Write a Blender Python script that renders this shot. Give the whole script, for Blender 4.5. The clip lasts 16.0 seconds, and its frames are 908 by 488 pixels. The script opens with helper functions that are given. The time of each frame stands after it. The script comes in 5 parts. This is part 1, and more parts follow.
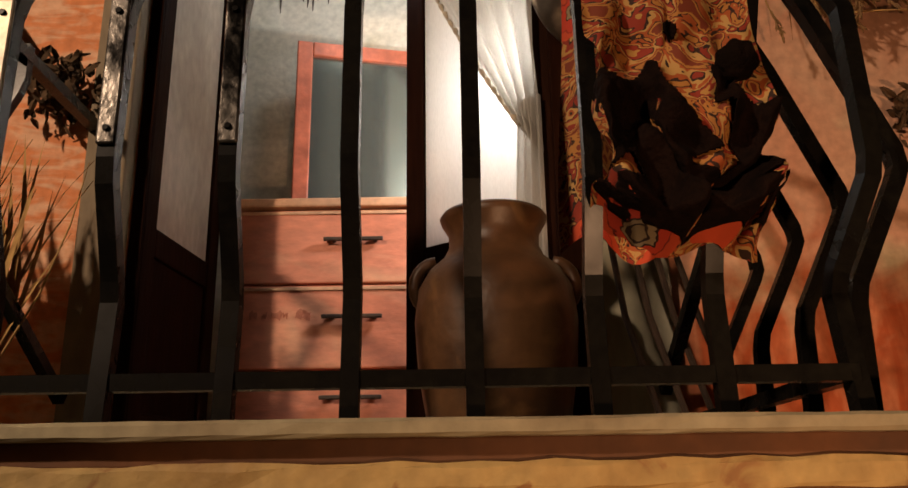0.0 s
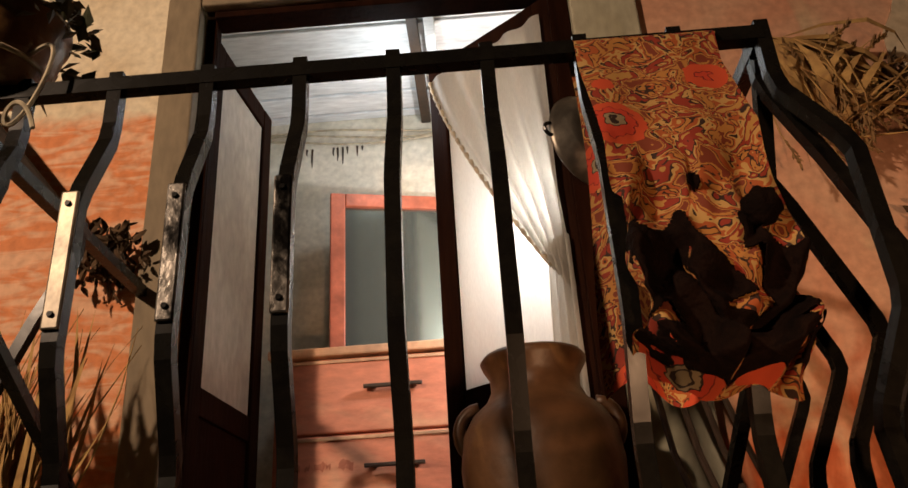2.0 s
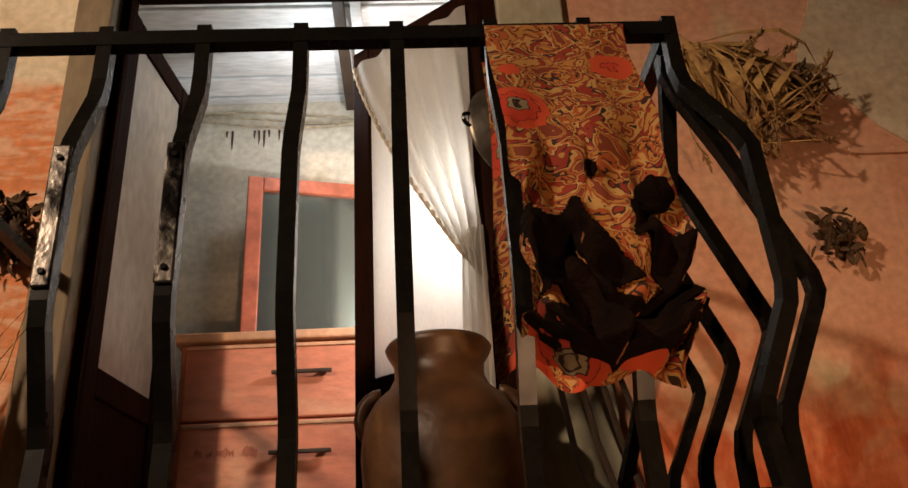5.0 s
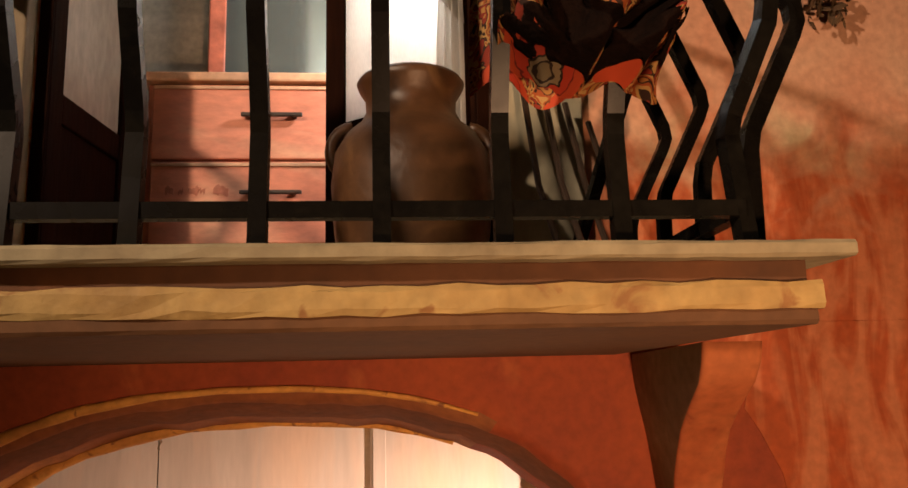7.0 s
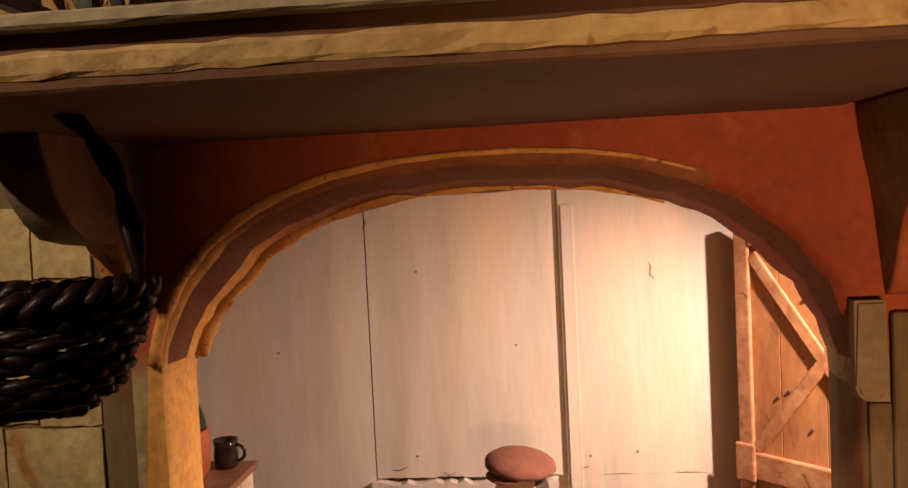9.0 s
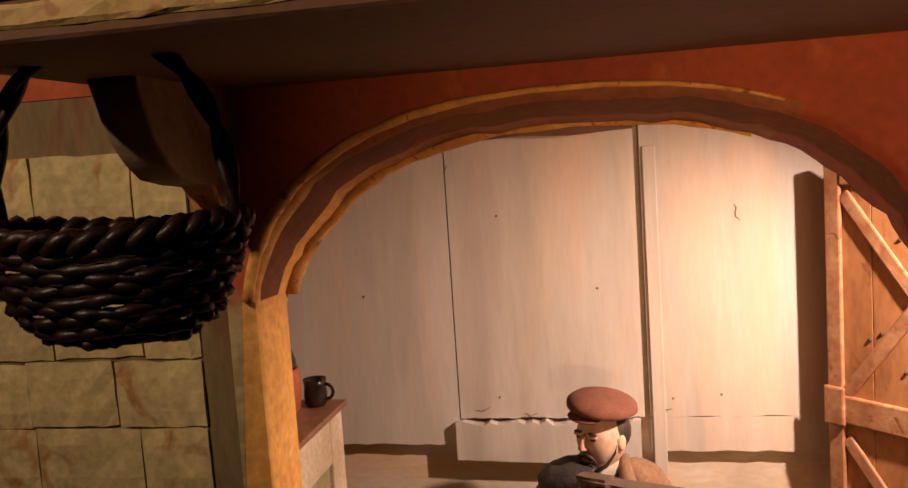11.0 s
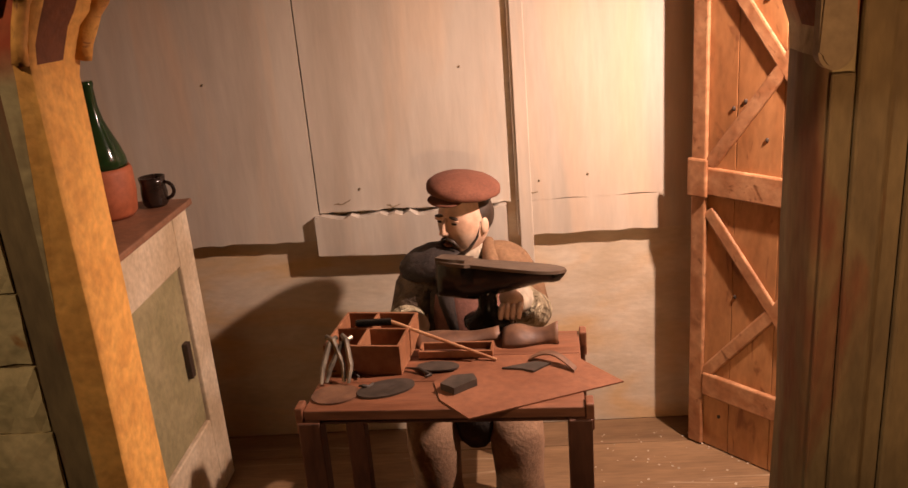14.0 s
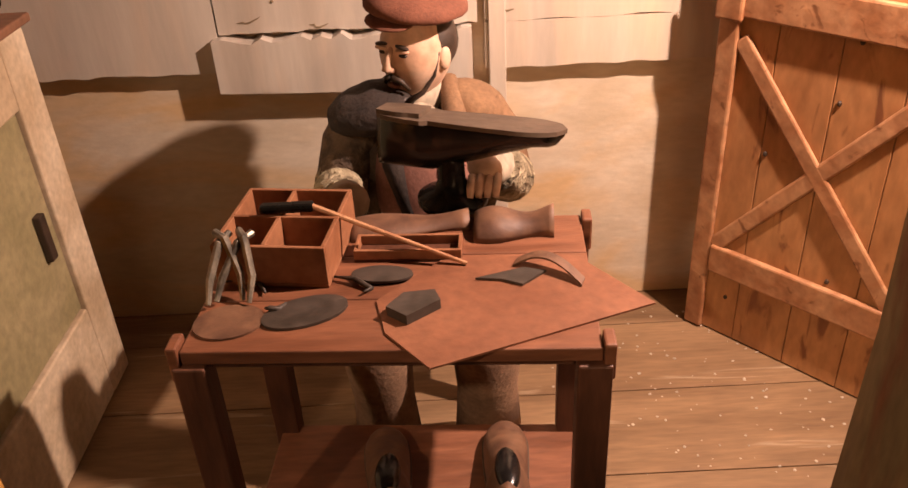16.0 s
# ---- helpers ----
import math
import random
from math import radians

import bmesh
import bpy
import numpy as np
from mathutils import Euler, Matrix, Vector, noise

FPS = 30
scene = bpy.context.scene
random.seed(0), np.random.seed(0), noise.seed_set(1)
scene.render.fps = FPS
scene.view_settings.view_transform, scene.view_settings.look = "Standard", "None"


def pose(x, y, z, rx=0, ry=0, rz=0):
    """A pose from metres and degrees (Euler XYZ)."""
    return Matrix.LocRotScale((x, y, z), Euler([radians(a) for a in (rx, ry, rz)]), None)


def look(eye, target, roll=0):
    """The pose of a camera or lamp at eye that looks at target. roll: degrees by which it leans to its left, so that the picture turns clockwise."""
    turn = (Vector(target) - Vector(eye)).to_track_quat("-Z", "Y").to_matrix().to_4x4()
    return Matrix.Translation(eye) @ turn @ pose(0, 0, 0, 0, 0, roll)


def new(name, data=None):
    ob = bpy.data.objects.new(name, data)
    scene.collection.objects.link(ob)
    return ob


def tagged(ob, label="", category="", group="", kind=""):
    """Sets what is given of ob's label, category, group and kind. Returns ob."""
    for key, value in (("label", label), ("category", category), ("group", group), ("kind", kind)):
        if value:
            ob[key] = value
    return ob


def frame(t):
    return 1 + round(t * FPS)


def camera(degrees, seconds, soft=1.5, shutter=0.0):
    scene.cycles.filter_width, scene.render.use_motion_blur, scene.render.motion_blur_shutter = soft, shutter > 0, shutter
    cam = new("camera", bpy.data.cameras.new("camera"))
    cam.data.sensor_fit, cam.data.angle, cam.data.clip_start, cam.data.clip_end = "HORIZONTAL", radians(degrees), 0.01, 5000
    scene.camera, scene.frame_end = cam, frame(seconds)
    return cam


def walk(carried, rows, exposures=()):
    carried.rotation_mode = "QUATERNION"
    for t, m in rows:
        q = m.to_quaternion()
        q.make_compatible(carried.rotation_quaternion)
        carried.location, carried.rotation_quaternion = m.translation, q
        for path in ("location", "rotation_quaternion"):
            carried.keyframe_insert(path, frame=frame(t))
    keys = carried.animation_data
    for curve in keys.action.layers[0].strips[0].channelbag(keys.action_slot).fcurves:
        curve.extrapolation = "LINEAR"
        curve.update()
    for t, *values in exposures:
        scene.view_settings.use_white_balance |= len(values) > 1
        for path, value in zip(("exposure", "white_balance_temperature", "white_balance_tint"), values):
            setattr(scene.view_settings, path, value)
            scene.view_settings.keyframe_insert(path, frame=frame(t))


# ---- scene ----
cam = camera(57.2, 16.0)
PATH = [
    (0, (0.236, -1.265, 1.66), (0.244, 0.651, 2.234), -0.9),
    (0.5, (0.227, -1.27, 1.667), (0.167, 0.599, 2.377), -1.1),
    (1, (0.227, -1.274, 1.671), (0.121, 0.566, 2.448), -1.8),
    (1.5, (0.229, -1.284, 1.676), (0.173, 0.536, 2.502), -3.2),
    (2, (0.225, -1.296, 1.675), (0.178, 0.507, 2.538), -3.7),
    (2.5, (0.216, -1.309, 1.675), (0.03, 0.475, 2.559), -3.0),
    (3, (0.214, -1.323, 1.678), (0.037, 0.457, 2.573), -4.4),
    (5.5, (0.262, -1.272, 1.645), (0.414, 0.548, 2.460), -2.9),
    (6, (0.251, -1.269, 1.621), (0.412, 0.62, 2.254), -2.6),
    (6.5, (0.253, -1.27, 1.611), (0.444, 0.648, 2.139), -2.5),
    (7, (0.253, -1.264, 1.596), (0.428, 0.695, 1.957), -1.4),
    (7.5, (0.253, -1.259, 1.579), (0.407, 0.725, 1.778), -1.2),
    (8, (0.245, -1.240, 1.580), (0.351, 0.755, 1.667), -2.0),
    (8.5, (0.147, -1.32, 1.535), (0.033, 0.676, 1.573), -2.8),
    (9, (0.134, -1.314, 1.532), (-0.045, 0.676, 1.44), -2.8),
    (11.5, (0.13, -1.334, 1.494), (-0.262, 0.61, 1.237), -4.1),
    (12, (0.14, -1.332, 1.482), (-0.23, 0.598, 1.108), -3.9),
    (12.5, (0.152, -1.327, 1.475), (-0.087, 0.611, 1.044), -3.2),
    (13, (0.167, -1.317, 1.459), (-0.008, 0.627, 1.022), -3.1),
    (13.5, (0.188, -1.261, 1.425), (0.049, 0.654, 0.865), -4.1),
    (14, (0.184, -1.178, 1.382), (0.058, 0.714, 0.745), -4.7),
    (14.5, (0.132, -1.057, 1.334), (0.113, 0.821, 0.647), -3.9),
    (15, (0.193, -0.91, 1.274), (0.188, 0.866, 0.354), -4.6),
    (15.5, (0.225, -0.763, 1.254), (0.19, 0.951, 0.222), -4.1),
    (16, (0.14, -0.648, 1.25), (0.129, 1.06, 0.21), -3.1),
]
EXPOSURES = [(0, 0.0), (1, 0.12), (3, 0.12), (5.5, 0.05), (6, 0.12), (6.5, 0.18), (7, 0.42), (7.5, 0.28), (8, 0.10), (8.5, 0.06), (12, -0.08), (13.5, -0.12), (14.5, -0.08), (15, 0.06), (15.5, 0.2), (16, 0.22)]
walk(cam, [(t, look(eye, target, roll)) for t, eye, target, roll in PATH], EXPOSURES)

# ---- light: a dim interior with warm spots, one white lamp in the balcony room and an added ceiling fill ----
world = bpy.data.worlds.new("world")
scene.world = world
world.use_nodes = True
world.node_tree.nodes["Background"].inputs[0].default_value = (0.30, 0.19, 0.11, 1)
world.node_tree.nodes["Background"].inputs[1].default_value = 0.09


def lamp(name, place, power, colour, radius, target=None, cone=None, blend=0.4):
    data = bpy.data.lights.new(name, "SPOT" if cone else "POINT")
    data.energy, data.color, data.shadow_soft_size = power, colour, radius
    ob = new(name, data)
    if cone:
        data.spot_size, data.spot_blend = radians(cone), blend
        ob.matrix_world = look(place, target)
    else:
        ob.location = place
    return ob


WARM = (1.0, 0.70, 0.48)
lamp("workshop_lamp", (1.02, 0.35, 1.622), 192, (1.0, 0.685, 0.56), 0.02, (0.02, 0.78, 0.0), 128, 1.0)
lamp("balcony_room_lamp", (0.45, 0.14, 2.37), 11.5, (0.96, 0.97, 1.0), 0.02)
# Added fill with no known source, brightens the room's ceiling boards.
lamp("balcony_ceiling_fill", (0.06, 0.25, 2.80), 1.25, (0.90, 0.96, 1.0), 0.03)
lamp("facade_lamp", (0.72, -2.3, 0.95), 126, (1.0, 0.55, 0.29), 0.05, (0.78, 0.0, 1.46), 58, 1.0)
lamp("high_lamp", (-1.45, -2.30, 3.05), 215, WARM, 0.06, (-0.15, 0.0, 2.20), 84, 1.0)

# ---- materials ----


def material(name, base, rough=0.7, metal=0.0, second=None, scale=6.0, contrast=(0.35, 0.65), grain=60.0, bump=0.25, stretch=(1, 1, 1), third=None, third_scale=2.0, third_at=(0.55, 0.62), per_piece=0.0, coat=0.0, depth=0.004, below=None, streaks=(1, 1, 1), grit=(0.72, 1.15)):
    m = bpy.data.materials.new(name)
    m.use_nodes = True
    nodes, links = m.node_tree.nodes, m.node_tree.links
    bsdf = nodes["Principled BSDF"]
    bsdf.inputs["Roughness"].default_value = rough
    bsdf.inputs["Metallic"].default_value = metal
    if coat:
        bsdf.inputs["Coat Weight"].default_value = coat
        bsdf.inputs["Coat Roughness"].default_value = 0.15
    mapping = nodes.new("ShaderNodeMapping")
    geo = nodes.new("ShaderNodeNewGeometry")
    links.new(geo.outputs["Position"], mapping.inputs[0])
    mapping.inputs["Scale"].default_value = stretch

    def noise_tex(size, detail, wobble=0.0):
        n = nodes.new("ShaderNodeTexNoise")
        n.inputs["Scale"].default_value, n.inputs["Detail"].default_value = size, detail
        n.inputs["Distortion"].default_value = wobble
        links.new(mapping.outputs[0], n.inputs["Vector"])
        return n

    def ramp(source, lo, hi):
        r = nodes.new("ShaderNodeMapRange")
        r.inputs["From Min"].default_value, r.inputs["From Max"].default_value = lo, hi
        links.new(source, r.inputs["Value"])
        return r.outputs[0]

    def mix(fac, a, b, mode="MIX"):
        x = nodes.new("ShaderNodeMix")
        x.data_type, x.blend_type = "RGBA", mode
        for value, slot in ((fac, 0), (a, 6), (b, 7)):
            if isinstance(value, (tuple, float, int)):
                x.inputs[slot].default_value = value if slot == 0 else (*value, 1)
            else:
                links.new(value, x.inputs[slot])
        return x.outputs[2]

    second = second or tuple(0.62 * c for c in base)
    big, fine = noise_tex(scale, 6, 0.6), noise_tex(grain, 5)
    colour = mix(ramp(big.outputs[0], *contrast), second, base)
    if third:
        patch = noise_tex(third_scale, 7, 1.2)
        colour = mix(ramp(patch.outputs[0], *third_at), colour, third)
    if below:
        level, width, ragged, paint, paint2 = below
        sep, edge = nodes.new("ShaderNodeSeparateXYZ"), noise_tex(9.0, 8, 1.0)
        links.new(geo.outputs["Position"], sep.inputs[0])
        total = nodes.new("ShaderNodeMath")
        total.operation = "MULTIPLY_ADD"
        links.new(edge.outputs[0], total.inputs[0])
        total.inputs[1].default_value = ragged
        links.new(sep.outputs[2], total.inputs[2])
        streak = nodes.new("ShaderNodeTexNoise")
        streak.inputs["Scale"].default_value, streak.inputs["Detail"].default_value, streak.inputs["Distortion"].default_value = 11.0, 8, 1.5
        brushed = nodes.new("ShaderNodeMapping")
        brushed.inputs["Scale"].default_value = streaks
        links.new(geo.outputs["Position"], brushed.inputs[0])
        links.new(brushed.outputs[0], streak.inputs["Vector"])
        low = mix(ramp(streak.outputs[0], 0.42, 0.60), paint, paint2)
        colour = mix(ramp(total.outputs[0], level + ragged / 2 - width, level + ragged / 2 + width), low, colour)
    shade = ramp(fine.outputs[0], 0.2, 0.8)
    dark = nodes.new("ShaderNodeMapRange")
    dark.inputs["To Min"].default_value, dark.inputs["To Max"].default_value = grit
    links.new(shade, dark.inputs["Value"])
    grey = nodes.new("ShaderNodeCombineColor")
    for k in range(3):
        links.new(dark.outputs[0], grey.inputs[k])
    colour = mix(1.0, colour, grey.outputs[0], "MULTIPLY")
    if per_piece:
        info, hsv = nodes.new("ShaderNodeObjectInfo"), nodes.new("ShaderNodeHueSaturation")
        r = nodes.new("ShaderNodeMapRange")
        r.inputs["To Min"].default_value, r.inputs["To Max"].default_value = 1 - per_piece, 1 + per_piece
        links.new(info.outputs["Random"], r.inputs["Value"])
        links.new(r.outputs[0], hsv.inputs["Value"])
        links.new(colour, hsv.inputs["Color"])
        colour = hsv.outputs[0]
    links.new(colour, bsdf.inputs["Base Color"])
    rr = nodes.new("ShaderNodeMapRange")
    rr.inputs["To Min"].default_value, rr.inputs["To Max"].default_value = max(rough - 0.12, 0.05), min(rough + 0.12, 1)
    links.new(big.outputs[0], rr.inputs["Value"])
    links.new(rr.outputs[0], bsdf.inputs["Roughness"])
    if bump:
        height = nodes.new("ShaderNodeMath")
        height.operation = "ADD"
        links.new(fine.outputs[0], height.inputs[0])
        links.new(big.outputs[0], height.inputs[1])
        b = nodes.new("ShaderNodeBump")
        b.inputs["Strength"].default_value, b.inputs["Distance"].default_value = bump, depth
        links.new(height.outputs[0], b.inputs["Height"])
        links.new(b.outputs[0], bsdf.inputs["Normal"])
    return m


M = {}
M["red_wall"] = material("red_plaster", (0.42, 0.085, 0.022), 0.8, second=(0.30, 0.05, 0.015), scale=4, third=(0.47, 0.12, 0.035), third_scale=3.0, below=(1.29, 0.03, 0.06, (0.42, 0.33, 0.16), (0.30, 0.225, 0.105)))
M["upper_wall"] = material("peeling_orange_plaster", (0.80, 0.71, 0.53), 0.85, second=(0.68, 0.56, 0.38), scale=7, bump=0.5, below=(2.615, 0.02, 0.10, (0.68, 0.24, 0.09), (0.75, 0.43, 0.26)), streaks=(0.8, 1, 3.2))
M["pink_wall"] = material("salmon_plaster", (0.58, 0.28, 0.17), 0.85, second=(0.62, 0.37, 0.24), scale=5, third=(0.50, 0.42, 0.26), third_scale=1.6, third_at=(0.52, 0.60), below=(1.98, 0.10, 0.6, (0.42, 0.085, 0.022), (0.55, 0.19, 0.085)), streaks=(1.6, 1, 0.35))
M["pale_wall"] = material("pale_bare_plaster", (0.60, 0.52, 0.38), 0.85, second=(0.48, 0.38, 0.26), scale=5, third=(0.55, 0.34, 0.22), third_scale=4, third_at=(0.58, 0.7))
M["pale_plaster"] = material("pale_plaster", (0.33, 0.25, 0.14), 0.85, second=(0.25, 0.18, 0.095), scale=8)
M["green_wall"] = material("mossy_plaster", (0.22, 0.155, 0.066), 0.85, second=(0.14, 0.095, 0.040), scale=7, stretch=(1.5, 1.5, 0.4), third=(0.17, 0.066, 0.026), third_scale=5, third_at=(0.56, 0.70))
M["block"] = material("ochre_stone_block", (0.66, 0.52, 0.25), 0.85, second=(0.48, 0.39, 0.18), scale=14, third=(0.42, 0.22, 0.07), third_scale=9, third_at=(0.58, 0.68), per_piece=0.12, bump=0.5)
M["rim_yellow"] = material("yellow_rim_paint", (0.80, 0.40, 0.085), 0.7, second=(0.58, 0.26, 0.06), scale=14, bump=0.7, third=(0.26, 0.09, 0.03), third_scale=30, third_at=(0.60, 0.68))
M["rim"] = material("worn_arch_rim", (0.34, 0.12, 0.04), 0.8, second=(0.24, 0.075, 0.025), scale=12, bump=0.6, below=(1.485, 0.045, 0.05, (0.80, 0.41, 0.095), (0.70, 0.34, 0.075)))
# Darker brown on the middle band of the arch reveal; no recess is cut.
M["arch_band"] = material("brown_arch_band", (0.20, 0.065, 0.022), 0.85, second=(0.14, 0.045, 0.016), scale=9, bump=0.5)
M["fascia"] = material("yellow_fascia_paint", (0.48, 0.335, 0.125), 0.75, second=(0.37, 0.235, 0.08), scale=14, bump=0.5, third=(0.30, 0.15, 0.05), third_scale=22, third_at=(0.58, 0.66))
M["edge_top"] = material("grey_green_slab", (0.35, 0.30, 0.185), 0.8, second=(0.27, 0.22, 0.13), scale=10)
M["soffit"] = material("brown_soffit", (0.155, 0.072, 0.028), 0.85, second=(0.11, 0.05, 0.02), scale=5)
M["corbel_grey"] = material("grey_brown_corbel", (0.36, 0.30, 0.20), 0.85, second=(0.22, 0.16, 0.10), scale=6)
# Paler than the red wall: light on the corbel's front, put into its colour.
M["corbel_red_lit"] = material("orange_lit_corbel_plaster", (0.52, 0.16, 0.055), 0.8, second=(0.42, 0.10, 0.03), scale=7, third=(0.30, 0.06, 0.02), third_scale=14, third_at=(0.60, 0.70))
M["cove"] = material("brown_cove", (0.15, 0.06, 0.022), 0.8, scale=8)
M["iron"] = material("glossy_black_iron", (0.005, 0.0045, 0.004), 0.27, second=(0.010, 0.009, 0.007), scale=30, grain=140, bump=0.06, depth=0.0004)
M["iron"].node_tree.nodes["Principled BSDF"].inputs["Specular IOR Level"].default_value = 0.13
M["steel"] = material("scraped_steel", (0.42, 0.36, 0.27), 0.40, 0.6, second=(0.05, 0.045, 0.038), scale=26, contrast=(0.32, 0.68), stretch=(1, 1, 0.7), grain=260, bump=0.05, depth=0.001)
M["steel_dark"] = material("blackened_steel", (0.22, 0.205, 0.185), 0.26, 0.85, second=(0.010, 0.009, 0.008), scale=34, contrast=(0.44, 0.60), stretch=(1, 1, 0.8), grain=160, bump=0.25, depth=0.002)
M["panel"] = material("stained_grey_board", (0.57, 0.52, 0.44), 0.7, second=(0.42, 0.36, 0.29), scale=4, contrast=(0.28, 0.72), stretch=(2.0, 1, 0.32), grain=40, bump=0.10, third=(0.60, 0.46, 0.33), third_scale=2.8, third_at=(0.47, 0.72), grit=(0.92, 1.05))
M["lower_wall"] = material("chalky_lower_wall", (0.62, 0.54, 0.42), 0.8, second=(0.50, 0.41, 0.29), scale=6, stretch=(0.6, 1, 1.6), grain=50, bump=0.25, grit=(0.88, 1.06), third=(0.60, 0.42, 0.23), third_scale=3.0, third_at=(0.47, 0.66))
M["beam"] = material("dark_beam", (0.14, 0.07, 0.035), 0.75, second=(0.09, 0.045, 0.02), stretch=(0.3, 1, 1), scale=14)
M["door_wood"] = material("orange_worn_door", (0.45, 0.215, 0.082), 0.62, second=(0.34, 0.145, 0.050), scale=10, stretch=(1, 1, 0.4), third=(0.19, 0.07, 0.025), third_scale=16, third_at=(0.61, 0.70))
M["brace"] = material("sanded_brace", (0.46, 0.24, 0.115), 0.6, second=(0.32, 0.135, 0.055), scale=18, third=(0.20, 0.08, 0.03), third_scale=24, third_at=(0.62, 0.70))
M["floor_wood"] = material("dusty_floorboard", (0.27, 0.163, 0.080), 0.7, second=(0.18, 0.103, 0.047), scale=6, stretch=(0.25, 2, 1), per_piece=0.12, third=(0.44, 0.34, 0.22), third_scale=9, third_at=(0.62, 0.75))
M["table_wood"] = material("red_brown_table", (0.22, 0.085, 0.040), 0.55, second=(0.14, 0.05, 0.022), scale=12, stretch=(0.4, 2, 2))
M["dark_wood"] = material("dark_leg_wood", (0.12, 0.045, 0.022), 0.55, second=(0.07, 0.025, 0.012), scale=14, stretch=(2, 2, 0.4))
M["tray_wood"] = material("orange_tray_wood", (0.32, 0.14, 0.065), 0.6, second=(0.22, 0.085, 0.035), scale=16)
M["leather"] = material("worn_leather", (0.17, 0.085, 0.045), 0.6, second=(0.09, 0.042, 0.024), scale=22)
M["grey_leather"] = material("grey_sole_leather", (0.062, 0.045, 0.033), 0.6, second=(0.036, 0.026, 0.018), scale=24)
M["card"] = material("brown_card", (0.23, 0.09, 0.042), 0.6, second=(0.17, 0.062, 0.028), scale=8)
M["shoe_black"] = material("black_shoe_leather", (0.007, 0.006, 0.0055), 0.22, second=(0.012, 0.010, 0.009), scale=30, bump=0.15)
M["sole"] = material("worn_sole", (0.115, 0.078, 0.05), 0.6, second=(0.07, 0.046, 0.03), scale=18)
M["skin"] = material("painted_clay", (0.70, 0.50, 0.36), 0.5, second=(0.58, 0.36, 0.24), scale=14, bump=0.1)
M["beard"] = material("painted_dark_hair", (0.05, 0.03, 0.018), 0.6, scale=40)
M["cap"] = material("rust_felt", (0.20, 0.075, 0.042), 0.9, second=(0.15, 0.052, 0.028), scale=20, grain=200)
M["jacket"] = material("dark_olive_cloth", (0.14, 0.092, 0.052), 0.9, second=(0.055, 0.034, 0.020), scale=24, grain=90, bump=0.9, depth=0.012)
M["sleeve"] = material("crumpled_olive_sleeve", (0.50, 0.42, 0.27), 0.9, second=(0.20, 0.155, 0.09), scale=26, contrast=(0.4, 0.6), grain=90, bump=1.0, depth=0.02)
# Paler brown for the jacket's lamp side; the other side keeps the dark olive.
M["jacket_lit"] = material("smooth_brown_lit_cloth", (0.27, 0.155, 0.078), 0.9, second=(0.19, 0.105, 0.052), scale=14, grain=120, bump=0.4)
# Near-black for the shadow on the left shoulder, painted as cloth.
M["drape"] = material("black_shoulder_shade", (0.020, 0.014, 0.011), 0.9, second=(0.034, 0.022, 0.016), scale=22, grain=120, bump=0.6)
M["vest"] = material("mauve_vest", (0.28, 0.13, 0.095), 0.85, second=(0.20, 0.085, 0.06), scale=20, grain=180)
M["trouser"] = material("beige_trousers", (0.30, 0.18, 0.105), 0.9, second=(0.20, 0.115, 0.065), scale=16, grain=120, bump=0.35, depth=0.005)
M["shirt"] = material("pale_shirt", (0.55, 0.46, 0.34), 0.85, scale=20)
M["cabinet"] = material("white_cabinet_paint", (0.66, 0.54, 0.38), 0.55, second=(0.50, 0.38, 0.24), scale=8)
M["cab_green"] = material("green_cabinet_panel", (0.36, 0.30, 0.16), 0.55, second=(0.28, 0.24, 0.12), scale=8)
M["cab_top"] = material("brown_cabinet_top", (0.30, 0.14, 0.075), 0.5, scale=10)
M["terra"] = material("terracotta", (0.42, 0.12, 0.05), 0.6, second=(0.34, 0.09, 0.035), scale=16)
M["glaze"] = material("dark_glaze", (0.03, 0.018, 0.013), 0.2, scale=16)
M["bottle"] = material("dark_green_glass", (0.018, 0.045, 0.012), 0.12, scale=8, bump=0.05)
M["wicker"] = material("dark_varnished_wicker", (0.020, 0.008, 0.005), 0.42, second=(0.009, 0.004, 0.0025), scale=40, bump=0.3)
M["wicker"].node_tree.nodes["Principled BSDF"].inputs["Specular IOR Level"].default_value = 0.25
M["rose_paint"] = material("coral_drawer_paint", (0.66, 0.24, 0.14), 0.55, second=(0.60, 0.20, 0.11), scale=5, third=(0.70, 0.38, 0.22), third_scale=4, third_at=(0.56, 0.7), stretch=(0.5, 1, 1.2))
M["stain"] = material("dull_red_stain", (0.36, 0.11, 0.06), 0.7, second=(0.48, 0.16, 0.09), scale=60)
M["peach"] = material("peach_dresser_top", (0.74, 0.42, 0.24), 0.55, scale=6)
M["frame_red"] = material("coral_mirror_frame", (0.60, 0.16, 0.08), 0.5, scale=14)
M["room_wall"] = material("drab_room_wall", (0.72, 0.68, 0.57), 0.85, second=(0.60, 0.55, 0.44), scale=5, third=(0.52, 0.49, 0.38), third_scale=5, third_at=(0.5, 0.7))
M["slat"] = material("pale_ceiling_board", (0.86, 0.88, 0.88), 0.6, second=(0.66, 0.68, 0.68), scale=7, stretch=(0.4, 2, 1))
M["frame_brown"] = material("brown_door_frame", (0.022, 0.0075, 0.0036), 0.6, second=(0.013, 0.0045, 0.0022), scale=14, stretch=(2, 2, 0.3))
